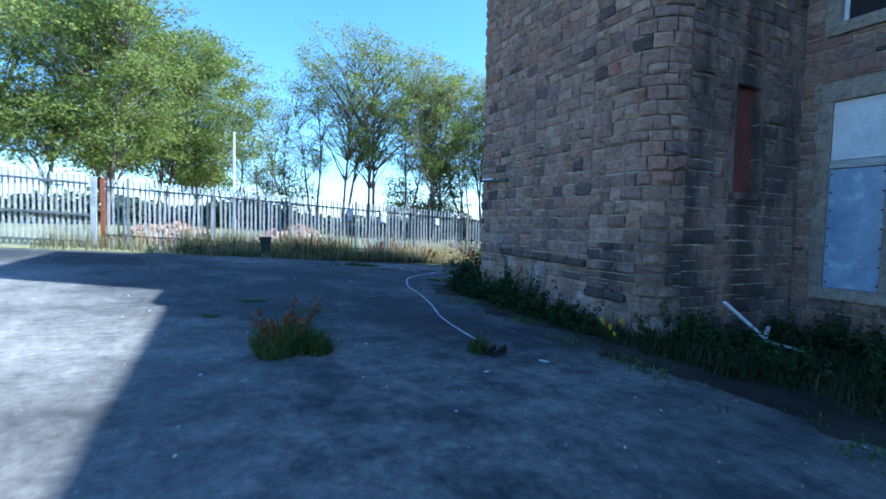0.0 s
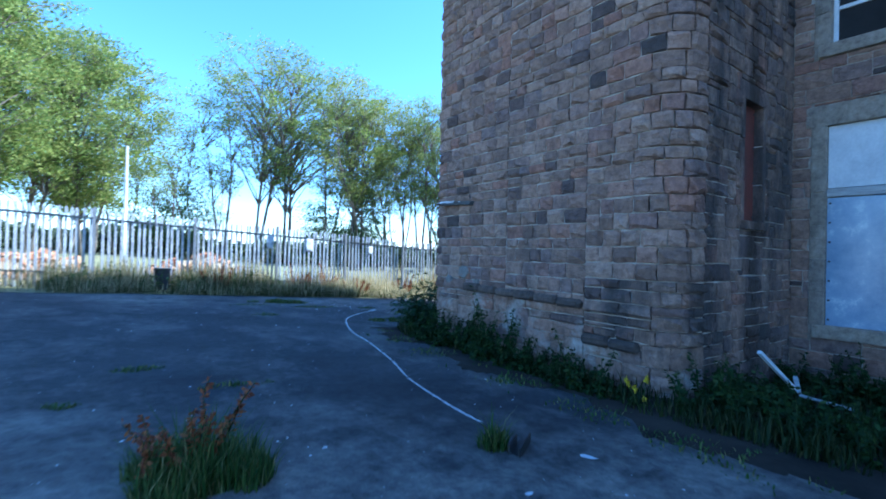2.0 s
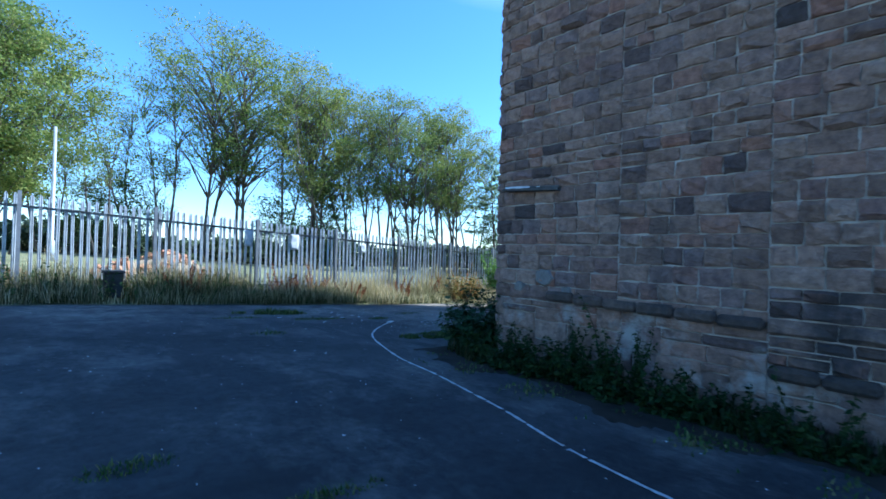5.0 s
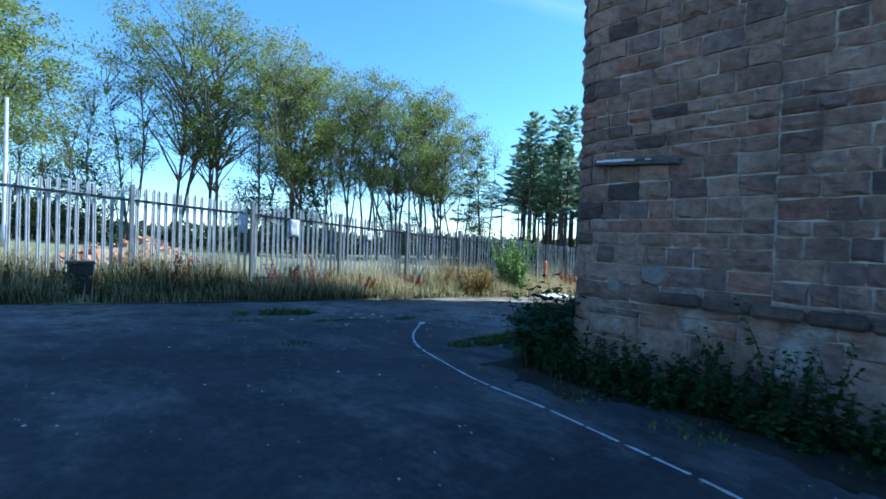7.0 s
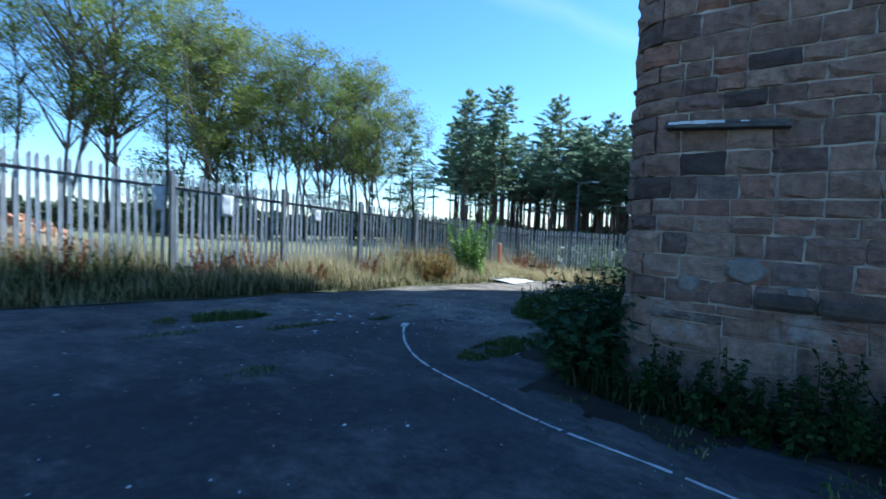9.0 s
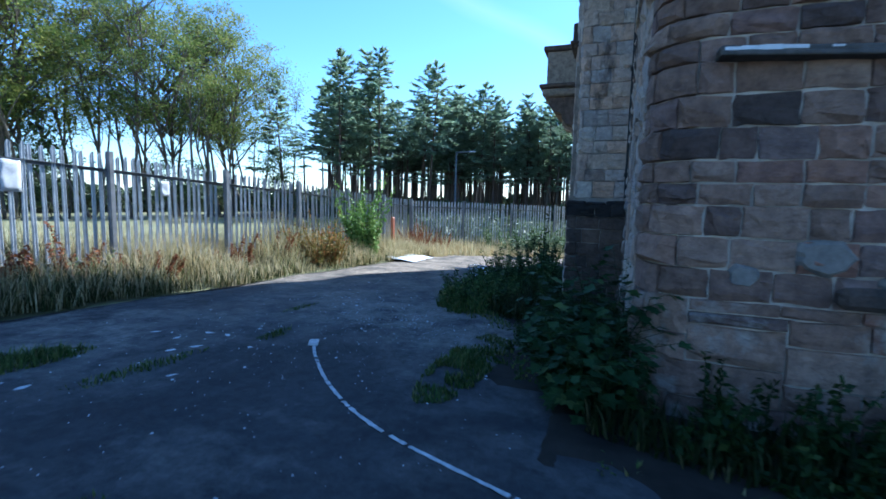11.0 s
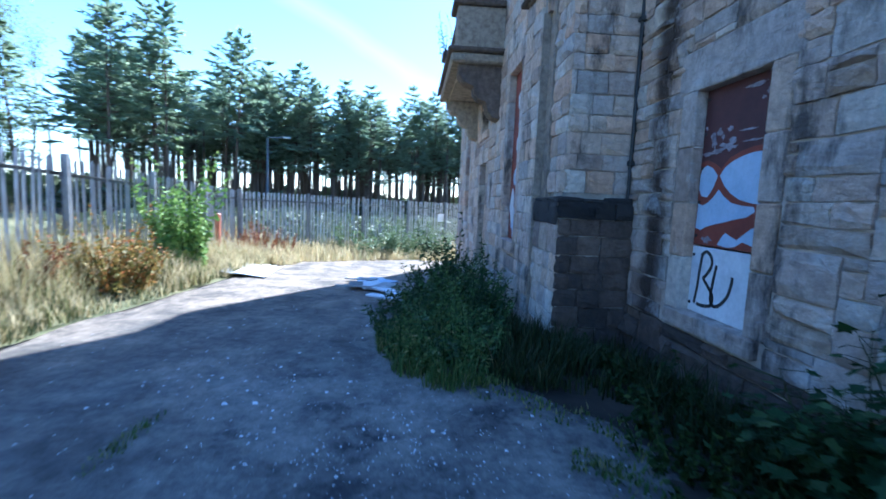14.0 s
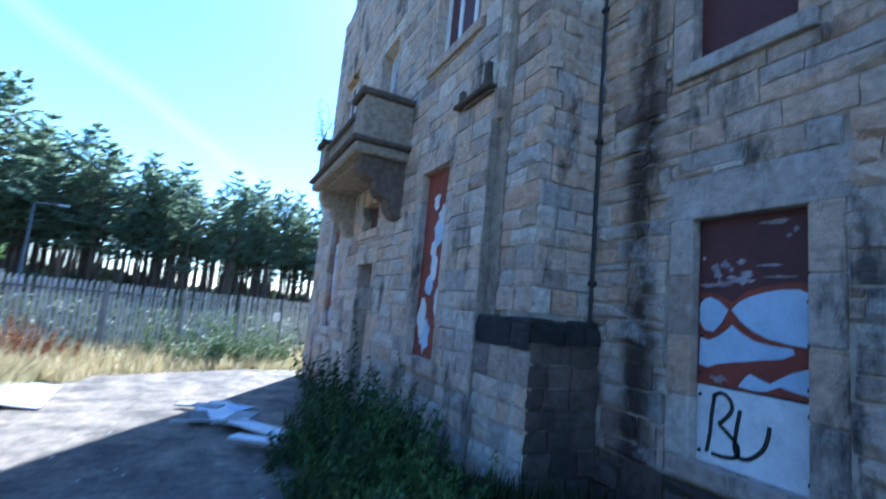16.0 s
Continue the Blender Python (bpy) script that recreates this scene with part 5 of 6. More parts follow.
def pine_tree(seed, height, clear=0.45):
    """A plantation conifer: straight bare trunk, dead twigs, tiers of drooping needle sprays and a pointed leader."""
    rng = random.Random(seed)
    wv, wf, lv, lf = [], [], [], []
    trunk = limb_path(rng, (0, 0, -1), (rng.uniform(-0.03, 0.03), rng.uniform(-0.03, 0.03), 1), height, 8, 0.015, 0.0)
    r0 = height * 0.0105
    tube(wv, wf, trunk, [r0 * (1 - 0.12 * k) for k in range(9)], 7)
    z = height * 0.16
    while z < height * 0.99:
        f = z / height
        i = min(7, int(f * 8))
        p = trunk[i].lerp(trunk[i + 1], f * 8 - i)
        live = f > clear + rng.uniform(-0.08, 0.06)
        for q in range(rng.randint(4, 5) if live else 2):
            w = rng.uniform(0, 6.28)
            up = max(0.0, (1.0 - f) / (1.0 - clear))
            reach = (height * 0.2 * up ** 0.8 * rng.uniform(0.5, 1.15) + 0.22) if live else height * rng.uniform(0.03, 0.1)
            limb = limb_path(rng, p, (math.cos(w), math.sin(w), rng.uniform(-0.28, 0.08) + (0.9 if f > 0.95 else 0.25 if f > 0.8 else 0)), reach, 3, 0.09, 0.1 if live else -0.1)
            tube(wv, wf, limb, [r0 * 0.15, r0 * 0.11, r0 * 0.07, r0 * 0.03], 3)
            if not live:
                continue
            side = Vector((-math.sin(w), math.cos(w), 0))
            for b in range(3 + int(reach * 2.2)):
                u = rng.uniform(0.15, 1.0)
                i2 = min(2, int(u * 3))
                hub = limb[i2].lerp(limb[i2 + 1], u * 3 - i2)
                out = ((limb[-1] - limb[0]).normalized() + side * rng.uniform(-0.9, 0.9) + Vector((0, 0, rng.uniform(-0.3, 0.12)))).normalized()
                span = rng.uniform(0.35, 0.85) * min(1.0, 0.4 + reach * 0.4)
                for n in range(9):
                    c = hub + out * span * rng.random()
                    d = (out + side * rng.gauss(0, 0.5) + Vector((0, 0, rng.gauss(-0.1, 0.35)))).normalized()
                    cr = d.cross(Vector((rng.gauss(0, 0.5), rng.gauss(0, 0.5), 1))).normalized() * rng.uniform(0.06, 0.14)
                    k0 = len(lv)
                    lv.extend((c - cr, c + cr, c + d * rng.uniform(0.32, 0.55)))
                    lf.append((k0, k0 + 1, k0 + 2))
        z += height * (rng.uniform(0.024, 0.038) if live else 0.06)
    return (wv, wf, PINE_BARK), (lv, lf, NEEDLE)


def make_tree(name, parts, label, at=(0, 0, 0)):
    ob = empty(name, at, label, "tree")
    (wv, wf, wm), (lv, lf, lm) = parts
    raw("trunk", wv, wf, wm, ob, smooth=True)
    raw("crown", lv, lf, lm, ob)
    tall = sorted(v.z for v in lv)[int(len(lv) * 0.997)]
    return ob, tall


def plant_trees(kinds, spots, base, group, seed, lean=3):
    """Sets out copies of a few trees; each spot is x, y and the height of the top."""
    rng = random.Random(seed)
    used = set()
    for k, (x, y, top) in enumerate(spots):
        ob, h = kinds[k % len(kinds)]
        z = ground_z(x, y) - 0.1
        s = (top - z) / h
        m = pose(x, y, z, rng.uniform(-lean, lean), rng.uniform(-lean, lean), rng.uniform(0, 360))
        if id(ob) in used:
            ob = copy_thing(ob, m)
        else:
            used.add(id(ob))
            ob.matrix_basis = m
        wide_by = s * rng.uniform(0.9, 1.15)
        ob.scale = (wide_by, wide_by, s)
        tagged(ob, group=group)


wide = [make_tree("broadleaf_tree", broad_tree(21 + k, 26, (9.8, 6.0, 5.0)[k], LEAF_A if k != 1 else LEAF_B, (84, 60, 50)[k], (96, 112, 78)[k], (0.38, 0.31, 0.34)[k], (2, 3, 2)[k]), "tall open broadleaf tree with forked grey trunk, early autumn leaves") for k in range(3)]
dense = [make_tree("broadleaf_tree", broad_tree(31 + k, 21, 5.8, LEAF_A, 92, 150, 0.2, 2), "full green broadleaf tree behind the fence") for k in range(2)]
slim = [make_tree("broadleaf_tree", broad_tree(41 + k, 21, 3.4, LEAF_B if k else LEAF_A, 38, 42, 0.4, 2), "slender half-bare broadleaf tree with thin trunk") for k in range(2)]
under = [make_tree("small_tree", broad_tree(46 + k, 9, 2.6, HEDGE_TREE, 36, 70, 0.15, 3), "low dark broadleaf tree among the tall trunks") for k in range(2)]
pines = [make_tree("pine_tree", pine_tree(51 + k, 19, (0.46, 0.4, 0.5)[k]), "dark green plantation conifer with tall bare trunk") for k in range(3)]
plant_trees(under, [(25.5, 69, 8), (28.5, 66, 11), (33, 64, 8), (4, 72, 9), (8.6, 72, 11), (43, 58, 7), (49.5, 50, 8)], 0, "low trees among the trunks", 6)
plant_trees(dense, [(-13.0, 50, 23), (-8.5, 50, 23), (-5.0, 56, 22.5), (-1.0, 58, 21), (-18, 52, 24), (-3, 66, 21), (-24, 50, 22), (-10, 60, 24)], 0, "trees behind the gate", 1)
plant_trees(wide, [(17.0, 69, 30), (29, 63, 26), (37, 58, 24), (22, 70, 28), (33.5, 63, 24.5), (26, 67, 25), (41.5, 57, 23.5), (46, 54.5, 23), (13.5, 72, 24), (31.5, 66, 25), (35.5, 61, 24.5), (44, 60, 22), (49, 56, 21.5)], 0, "row of tall trees", 2)
plant_trees(slim, [(6.6, 67, 17.5), (10.3, 74, 21), (45, 56, 24), (50, 53, 20), (42, 62, 22), (54, 58, 19), (41, 53, 21.5), (2, 70, 17), (48, 58, 21.5), (38, 66, 20), (57, 54, 18), (5, 78, 15), (14, 80, 13)], 0, "thin trees in the row", 3)
rngp = random.Random(5)
pine_spots = [(49.5, 41, 18), (52.5, 43, 19), (53.5, 38, 19.5), (56.7, 40.3, 20), (58.5, 33.3, 18.5), (61.5, 35.3, 19.5), (64.9, 31.6, 17.3), (68, 27.5, 16), (63.8, 26, 15.4), (71, 21.2, 13.5), (66.6, 20.4, 13), (71.5, 15.3, 13.8), (67, 15, 13), (66.5, 9.5, 14), (68, 4.5, 13.2), (50, 49, 16)]
for k in range(92):
    u = rngp.random()
    pine_spots.append((rngp.uniform(56, 72) + 10 * u + 2, 52 - 56 * u + rngp.uniform(-4, 4), rngp.uniform(15, 19) - 4.5 * u))
for k in range(26):
    u = rngp.random()
    pine_spots.append((rngp.uniform(74, 100), 58 - 66 * u + rngp.uniform(-4, 4), rngp.uniform(17, 21) - 3.5 * u))
plant_trees(pines, pine_spots, 0, "pine plantation", 4, 2)


# street lamps beyond the fence
def street_lamp(at, height, arm, turn, label, r=0.09):
    ob = empty("street_lamp", (*at, ground_z(*at) - 0.1), label, "lamp")
    verts, faces = [], []
    tube(verts, faces, [(0, 0, -0.3), (0, 0, 1.4), (0, 0, 1.45), (0, 0, height)], [r * 1.5, r * 1.5, r, r * 0.75], 10)
    raw("column", verts, faces, GALV_DARK if arm else GALV, ob, smooth=True)
    if arm:
        v, f = [], []
        tube(v, f, [(0, 0, height - 0.02), (0.1, 0, height + 0.12), (arm, 0, height + 0.3)], [r * 0.7, r * 0.6, r * 0.5], 8)
        raw("arm", v, f, GALV_DARK, ob)
        part("lantern", box((arm - 0.1, -0.16, height + 0.2), (arm + 0.75, 0.16, height + 0.4), 0.05), GALV, ob)
    ob.rotation_euler = (0, 0, radians(turn))
    return ob


street_lamp((58.5, 29.6), 8.6, 1.7, -62, "grey street lamp with a bent arm behind the fence", 0.14)
street_lamp((1.6, 46.5), 9.2, 0, 0, "plain pale grey lamp column behind the fence", 0.13)


# ---- grasses and weeds ----
def blades(name, spots, rng, height, material, label, lean=0.35, width=0.008):
    verts, faces = [], []
    for x, y, s in spots:
        h = height * s * rng.choice((0.4, 0.55, 0.7, 0.85, 1.0, 1.25)) * rng.uniform(0.85, 1.15)
        w = rng.uniform(0, 6.28)
        d = Vector((math.cos(w), math.sin(w), 0))
        t = Vector((-d.y, d.x, 0)) * width * rng.uniform(0.6, 1.4)
        b = Vector((x, y, ground_z(x, y) - 0.02))
        bend = h * rng.uniform(0.05, lean)
        mid, tip = b + d * bend * 0.35 + Vector((0, 0, h * 0.6)), b + d * bend + Vector((0, 0, h))
        k = len(verts)
        verts.extend((b - t, b + t, mid + t * 0.8, mid - t * 0.8, tip))
        faces.extend(((k, k + 1, k + 2, k + 3), (k + 3, k + 2, k + 4)))
    ob = raw(name, verts, faces, material)
    return tagged(ob, label, "grass", kind="stuff")


def patchy(x, y, scale, seed):
    return noise.noise((x * scale, y * scale, seed))


rg = random.Random(8)
dry, green, low = [], [], []
while len(dry) < 42000:
    x, y = rg.uniform(-5, 30), rg.uniform(17.3, 20.6)
    edge = (y - yard_edge(x)) / 1.9
    if edge < 0.03 + 0.16 * abs(noise.noise((x * 0.8, 0, 3))) or x > 24:
        continue
    d = patchy(x, y, 0.8, 1)
    if x < -0.8 + rg.uniform(-0.4, 0.4) and rg.random() < 0.88:
        continue
    if d + rg.uniform(-0.3, 0.6) < 0:
        continue
    (dry if rg.random() < (0.36 + 0.4 * min(1, edge) + 0.02 * (x - 8) if x > 7.6 + rg.uniform(-1, 1) or x < -1.5 else 0.3) else green).append((x, y, (0.35 + 0.75 * min(1, edge)) * (0.75 + 0.5 * d)))
blades("dry_grass", dry, rg, 0.98, DRY, "tall straw-coloured dry grass along the fence", 0.95, 0.0052)
blades("green_grass", green, rg, 0.72, VERGE_GREEN, "green grass growing through the dry verge", 0.95, 0.0062)
east = []
while len(east) < 20000:
    u, v = rg.uniform(0, 16), rg.uniform(0.0, 3.2)
    x, y = 21.45 + u * 0.707 - v * 0.707, 19.45 - u * 0.707 - v * 0.707
    if patchy(x, y, 0.7, 2) + rg.uniform(-0.2, 0.6) > 0 and not (13 < y < 17 and v > 2.6):
        east.append((x, y, 1.15 - 0.25 * v))
blades("dry_grass", east, rg, 0.62, DRY, "tall straw-coloured grass before the rear fence", 0.55, 0.009)


def tuft_patch(name, cx, cy, rx, ry, n, height, material, label, seed):
    rng = random.Random(seed)
    spots = []
    for k in range(n):
        a, r = rng.uniform(0, 6.28), math.sqrt(rng.random())
        x, y = cx + rx * r * math.cos(a), cy + ry * r * math.sin(a)
        if patchy(x, y, 2.5, seed) > -0.25 * (1.2 - r):
            spots.append((x, y, 1.2 - 0.7 * r))
    return blades(name, spots, rng, height, material, label, 0.95, 0.006)


def weed(name, at, height, stems, leaf_size, material, label, seed, spread=0.35, leaves=14, category="plant", start=0.1, slim=0.6, lean=0.35):
    """A leafy plant: several rising stems set with pointed leaves."""
    rng = random.Random(seed)
    ob = empty(name, (at[0], at[1], ground_z(*at[:2])), label, category)
    sv, sf, lv, lf = [], [], [], []
    for s in range(stems):
        a = rng.uniform(0, 6.28)
        r = spread * math.sqrt(rng.random())
        h = height * rng.uniform(0.55, 1.1) * (1 - 0.45 * r / max(spread, 0.01))
        path = limb_path(rng, (r * math.cos(a), r * math.sin(a), -0.05), (lean * math.cos(a), lean * math.sin(a), 1), h, 5, 0.1, 0.02)
        tube(sv, sf, path, [0.009, 0.008, 0.007, 0.006, 0.004, 0.002], 4)
        for k in range(leaves):
            f = start + (1 - start) * (k + rng.random()) / leaves
            i = min(4, int(f * 5))
            p = path[i].lerp(path[i + 1], f * 5 - i)
            leaf_quad(lv, lf, p, leaf_size * rng.uniform(0.6, 1.2) * (1.15 - 0.5 * f), rng, 0.15, slim)
    tagged(raw("stem", sv, sf, WEED, ob), kind="stuff")
    tagged(raw("foliage", lv, lf, material, ob), kind="stuff")
    return ob


def broad_weed(name, at, height, stems, leaf_size, material, label, seed, spread, leaves):
    """A bush of broad, five-pointed leaves held out flat on thin stalks."""
    rng = random.Random(seed)
    ob = empty(name, (at[0], at[1], ground_z(*at)), label, "bush")
    sv, sf, lv, lf = [], [], [], []
    for q in range(stems):
        a = rng.uniform(0, 6.28)
        r = spread * math.sqrt(rng.random())
        path = limb_path(rng, (r * math.cos(a) * 0.5, r * math.sin(a) * 0.5, -0.05), (0.4 * math.cos(a), 0.4 * math.sin(a), 1), height * rng.uniform(0.5, 1.05), 5, 0.12, 0.02)
        tube(sv, sf, path, [0.011, 0.01, 0.008, 0.006, 0.004, 0.002], 4)
        for k in range(leaves):
            f = 0.12 + 0.88 * (k + rng.random()) / leaves
            i = min(4, int(f * 5))
            p = path[i].lerp(path[i + 1], f * 5 - i)
            w = rng.uniform(0, 6.28)
            stalk = Vector((math.cos(w), math.sin(w), rng.uniform(-0.1, 0.5))) * rng.uniform(0.06, 0.2)
            way = Vector((math.cos(w), math.sin(w), rng.uniform(-0.8, 0.05))).normalized()
            side = way.cross(Vector((rng.gauss(0, 0.25), rng.gauss(0, 0.25), 1))).normalized()
            up = side.cross(way)
            size = leaf_size * rng.uniform(0.55, 1.25) * (1.1 - 0.3 * f)
            c = p + stalk
            tube(sv, sf, [p, c], [0.003, 0.002], 3)
            k0 = len(lv)
            rim = ((0, 0), (-0.5, 0.1), (-0.34, 0.42), (-0.52, 0.72), (-0.18, 0.7), (0, 1.05), (0.18, 0.7), (0.52, 0.72), (0.34, 0.42), (0.5, 0.1))
            lv.append(c + way * size * 0.42 - up * size * 0.06)
            lv.extend(c + side * size * u + way * size * v + up * size * 0.1 * abs(u) for u, v in rim)
            lf.extend((k0, k0 + 1 + n, k0 + 1 + (n + 1) % 10) for n in range(10))
    tagged(raw("stem", sv, sf, WEED, ob), kind="stuff")
    tagged(raw("foliage", lv, lf, material, ob), kind="stuff")
    return ob


# tufts and mossy strips on the tarmac
tuft_patch("grass_tuft", 0.75, 5.4, 0.5, 0.36, 2600, 0.34, GRASS, "clump of green grass growing through the asphalt", 3)
for k in range(3):
    weed("dock_plant", (0.6 + 0.12 * k, 5.5 + 0.1 * k), 0.78, 6, 0.07, DOCK, "rusty brown dock gone to seed in the grass clump", 60 + k, 0.14, 60, start=0.3)
tuft_patch("grass_tuft", 3.0, 5.0, 0.14, 0.12, 240, 0.28, GRASS, "small grass tuft beside the iron scrap", 4)
tuft_patch("grass_strip", 4.4, 15.7, 0.9, 0.26, 2000, 0.13, GRASS, "low strip of grass in a crack of the asphalt", 5)
tuft_patch("grass_strip", 6.75, 12.15, 1.3, 0.3, 4200, 0.1, GRASS, "low mossy grass strip on the asphalt", 6)
tuft_patch("grass_strip", 3.3, 13.1, 0.35, 0.2, 260, 0.08, GRASS, "low weeds in the asphalt", 7)
tuft_patch("grass_strip", 9.2, 12.6, 0.4, 0.3, 700, 0.1, GRASS, "mossy grass patch on the asphalt", 9)

tuft_patch("grass_strip", 10.9, 13.0, 1.9, 0.8, 8000, 0.36, GRASS, "rank grass at the edge of the thicket", 15)
tuft_patch("grass_strip", 10.3, 11.9, 1.3, 0.85, 5500, 0.4, GRASS_SHADED, "dark grass below the buttress", 14)
tuft_patch("grass_strip", 8.6, 11.0, 1.7, 0.4, 2600, 0.38, GRASS_SHADED, "thin dark grass under the boarded window", 13)
for k, (x, y, rx, ry) in enumerate([(5.0, 14.7, 0.8, 0.12), (6.6, 14.5, 0.7, 0.1), (3.4, 15.0, 0.6, 0.12), (8.0, 15.2, 0.5, 0.08), (1.4, 7.6, 0.5, 0.1), (0.6, 8.6, 0.3, 0.15), (-0.2, 7.4, 0.3, 0.12)]):
    tuft_patch("grass_strip", x, y, rx, ry, 420, 0.07, GRASS, "thin moss and grass in a crack of the asphalt", 16 + k)

# the green belt at the foot of the walls
foot = []
while len(foot) < 17000:
    s = rg.random()
    if s < 0.22:
        x, y = rg.uniform(4.5, 6.0), rg.uniform(3.2, 10.9)
        if x < 5.4 + 0.35 * patchy(x, y, 0.7, 4):
            continue
    elif s < 0.6:
        x, y = rg.uniform(4.6, 9.7), rg.uniform(-2.5, 4.9)
        if x < 5.2 + 0.35 * (4.9 - y) * 0.4:
            continue
    else:
        x, y = rg.uniform(6.6, 16.0), rg.uniform(10.6, 13.5)
        if y > 11.2 + 1.9 * max(0, min(1, (x - 8.6) / 1.2)) + 0.5 * patchy(x, y, 0.8, 6) or (x > 11 and y < 11.7):
            continue
    if patchy(x, y, 0.9, 9) + rg.uniform(-0.2, 0.5) > 0:
        foot.append((x, y, rg.uniform(0.5, 1.1)))
blades("green_grass", foot, rg, 0.26, GRASS_SHADED, "rank green grass at the foot of the walls", 0.6, 0.009)

fringe = []
while len(fringe) < 5200:
    if rg.random() < 0.5:
        x, y = rg.uniform(6.4, 11.5), rg.uniform(11.0, 13.6)
        d = y - (11.75 + 1.25 * max(0, min(1, (x - 8.2) / 1.6)))
    else:
        x, y = rg.uniform(4.0, 5.6), rg.uniform(-2, 10.8)
        d = 4.8 - x
    if abs(d + rg.gauss(0, 0.12)) < 0.28 and patchy(x, y, 1.6, 11) > -0.05:
        fringe.append((x, y, rg.uniform(0.4, 1.0)))
blades("moss_fringe", fringe, rg, 0.08, GRASS, "low moss and grass along the ragged edge of the tarmac", 0.8, 0.01)

rw = random.Random(9)
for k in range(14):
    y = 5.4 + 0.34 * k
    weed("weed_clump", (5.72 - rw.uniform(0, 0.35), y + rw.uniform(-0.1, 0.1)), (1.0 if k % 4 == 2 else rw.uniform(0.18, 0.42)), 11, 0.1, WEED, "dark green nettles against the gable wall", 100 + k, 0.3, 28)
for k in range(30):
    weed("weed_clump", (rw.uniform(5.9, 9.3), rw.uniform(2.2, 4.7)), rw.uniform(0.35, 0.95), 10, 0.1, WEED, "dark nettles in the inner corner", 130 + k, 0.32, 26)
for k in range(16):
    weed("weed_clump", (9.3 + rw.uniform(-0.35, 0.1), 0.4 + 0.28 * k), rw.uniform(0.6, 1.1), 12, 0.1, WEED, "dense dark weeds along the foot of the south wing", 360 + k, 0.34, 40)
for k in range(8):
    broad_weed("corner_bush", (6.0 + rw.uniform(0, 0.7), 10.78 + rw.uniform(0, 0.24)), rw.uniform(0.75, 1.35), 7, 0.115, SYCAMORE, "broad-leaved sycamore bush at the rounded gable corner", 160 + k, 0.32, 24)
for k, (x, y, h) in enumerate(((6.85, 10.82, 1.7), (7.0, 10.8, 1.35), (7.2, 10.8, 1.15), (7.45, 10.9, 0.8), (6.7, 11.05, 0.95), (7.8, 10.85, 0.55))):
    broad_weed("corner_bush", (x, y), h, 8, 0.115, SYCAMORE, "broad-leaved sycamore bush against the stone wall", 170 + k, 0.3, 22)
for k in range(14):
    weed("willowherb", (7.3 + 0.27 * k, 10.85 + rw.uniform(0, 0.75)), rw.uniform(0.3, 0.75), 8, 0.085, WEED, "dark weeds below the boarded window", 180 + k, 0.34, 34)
for k in range(34):
    a, r = rw.uniform(0, 6.28), math.sqrt(rw.random())
    x, y = 11.8 + 2.3 * r * math.cos(a), 12.75 + 0.8 * r * math.sin(a)
    tall = rw.uniform(0.75, 1.35) * (1.3 if x > 11.8 and y < 13.0 else 0.8)
    weed("willowherb", (x, y), tall, 11, 0.115, WILLOW if k % 3 else WILLOW_SHADED, "tall willowherb thicket before the entrance", 200 + k, 0.42, 52, slim=0.38)
for k in range(14):
    weed("willowherb", (9.5 + 0.14 * k + rw.uniform(-0.1, 0.1), 13.0 + rw.uniform(-0.25, 0.5)), rw.uniform(0.4, 0.85), 9, 0.095, WILLOW if k % 2 else GRASS, "young willowherb and seeding grass at the edge of the thicket", 340 + k, 0.34, 44, slim=0.4)
for k in range(6):
    weed("willowherb", (14.3 + 0.5 * k, 12.1 + rw.uniform(0, 0.5)), rw.uniform(1.3, 2.1), 6, 0.14, WILLOW_SHADED, "tall dark weeds beside the doorway", 240 + k, 0.3, 36)
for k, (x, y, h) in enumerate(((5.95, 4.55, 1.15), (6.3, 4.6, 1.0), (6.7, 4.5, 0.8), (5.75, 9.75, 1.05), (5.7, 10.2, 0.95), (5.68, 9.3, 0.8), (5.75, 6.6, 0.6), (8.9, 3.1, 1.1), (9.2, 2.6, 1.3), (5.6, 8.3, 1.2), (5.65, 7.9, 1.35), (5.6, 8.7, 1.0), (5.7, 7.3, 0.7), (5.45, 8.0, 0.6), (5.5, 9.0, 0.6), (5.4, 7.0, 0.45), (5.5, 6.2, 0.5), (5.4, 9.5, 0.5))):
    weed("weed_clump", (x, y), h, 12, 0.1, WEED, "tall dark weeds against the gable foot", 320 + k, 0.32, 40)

weed("sapling", (15.85, 18.6), 3.2, 46, 0.17, BRIGHT_WEED, "bright green sapling against the fence", 260, 0.42, 85, "shrub", 0.03, 0.75, 0.12)
for k in range(3):
    weed("autumn_shrub", (13.05 + 0.4 * k, 18.5 + 0.1 * k), 1.95 - 0.15 * k, 20, 0.1, SHRUB, "orange and yellow shrub in the dry verge", 261 + 7 * k, 0.5, 60, "shrub", slim=0.7)
marker = empty("marker_post", (19.35, 19.2, ground_z(19.35, 19.2)), "faded orange plastic marker post before the fence", "post")
part("post", box((-0.1, -0.06, -0.05), (0.1, 0.06, 1.46), 0.03), ORANGE, marker)
part("foot", box((-0.22, -0.16, -0.02), (0.22, 0.16, 0.08), 0.02), BLACK_PAINT, marker, "black rubber foot")
for k in range(9):
    weed("elder_bush", (23.6 + 0.5 * k * 0.7, 15.6 - 0.6 * k * 0.7), rw.uniform(1.7, 2.5), 13, 0.2, ELDER, "grey-green bush before the rear fence", 262 + k, 0.6, 34, "bush")
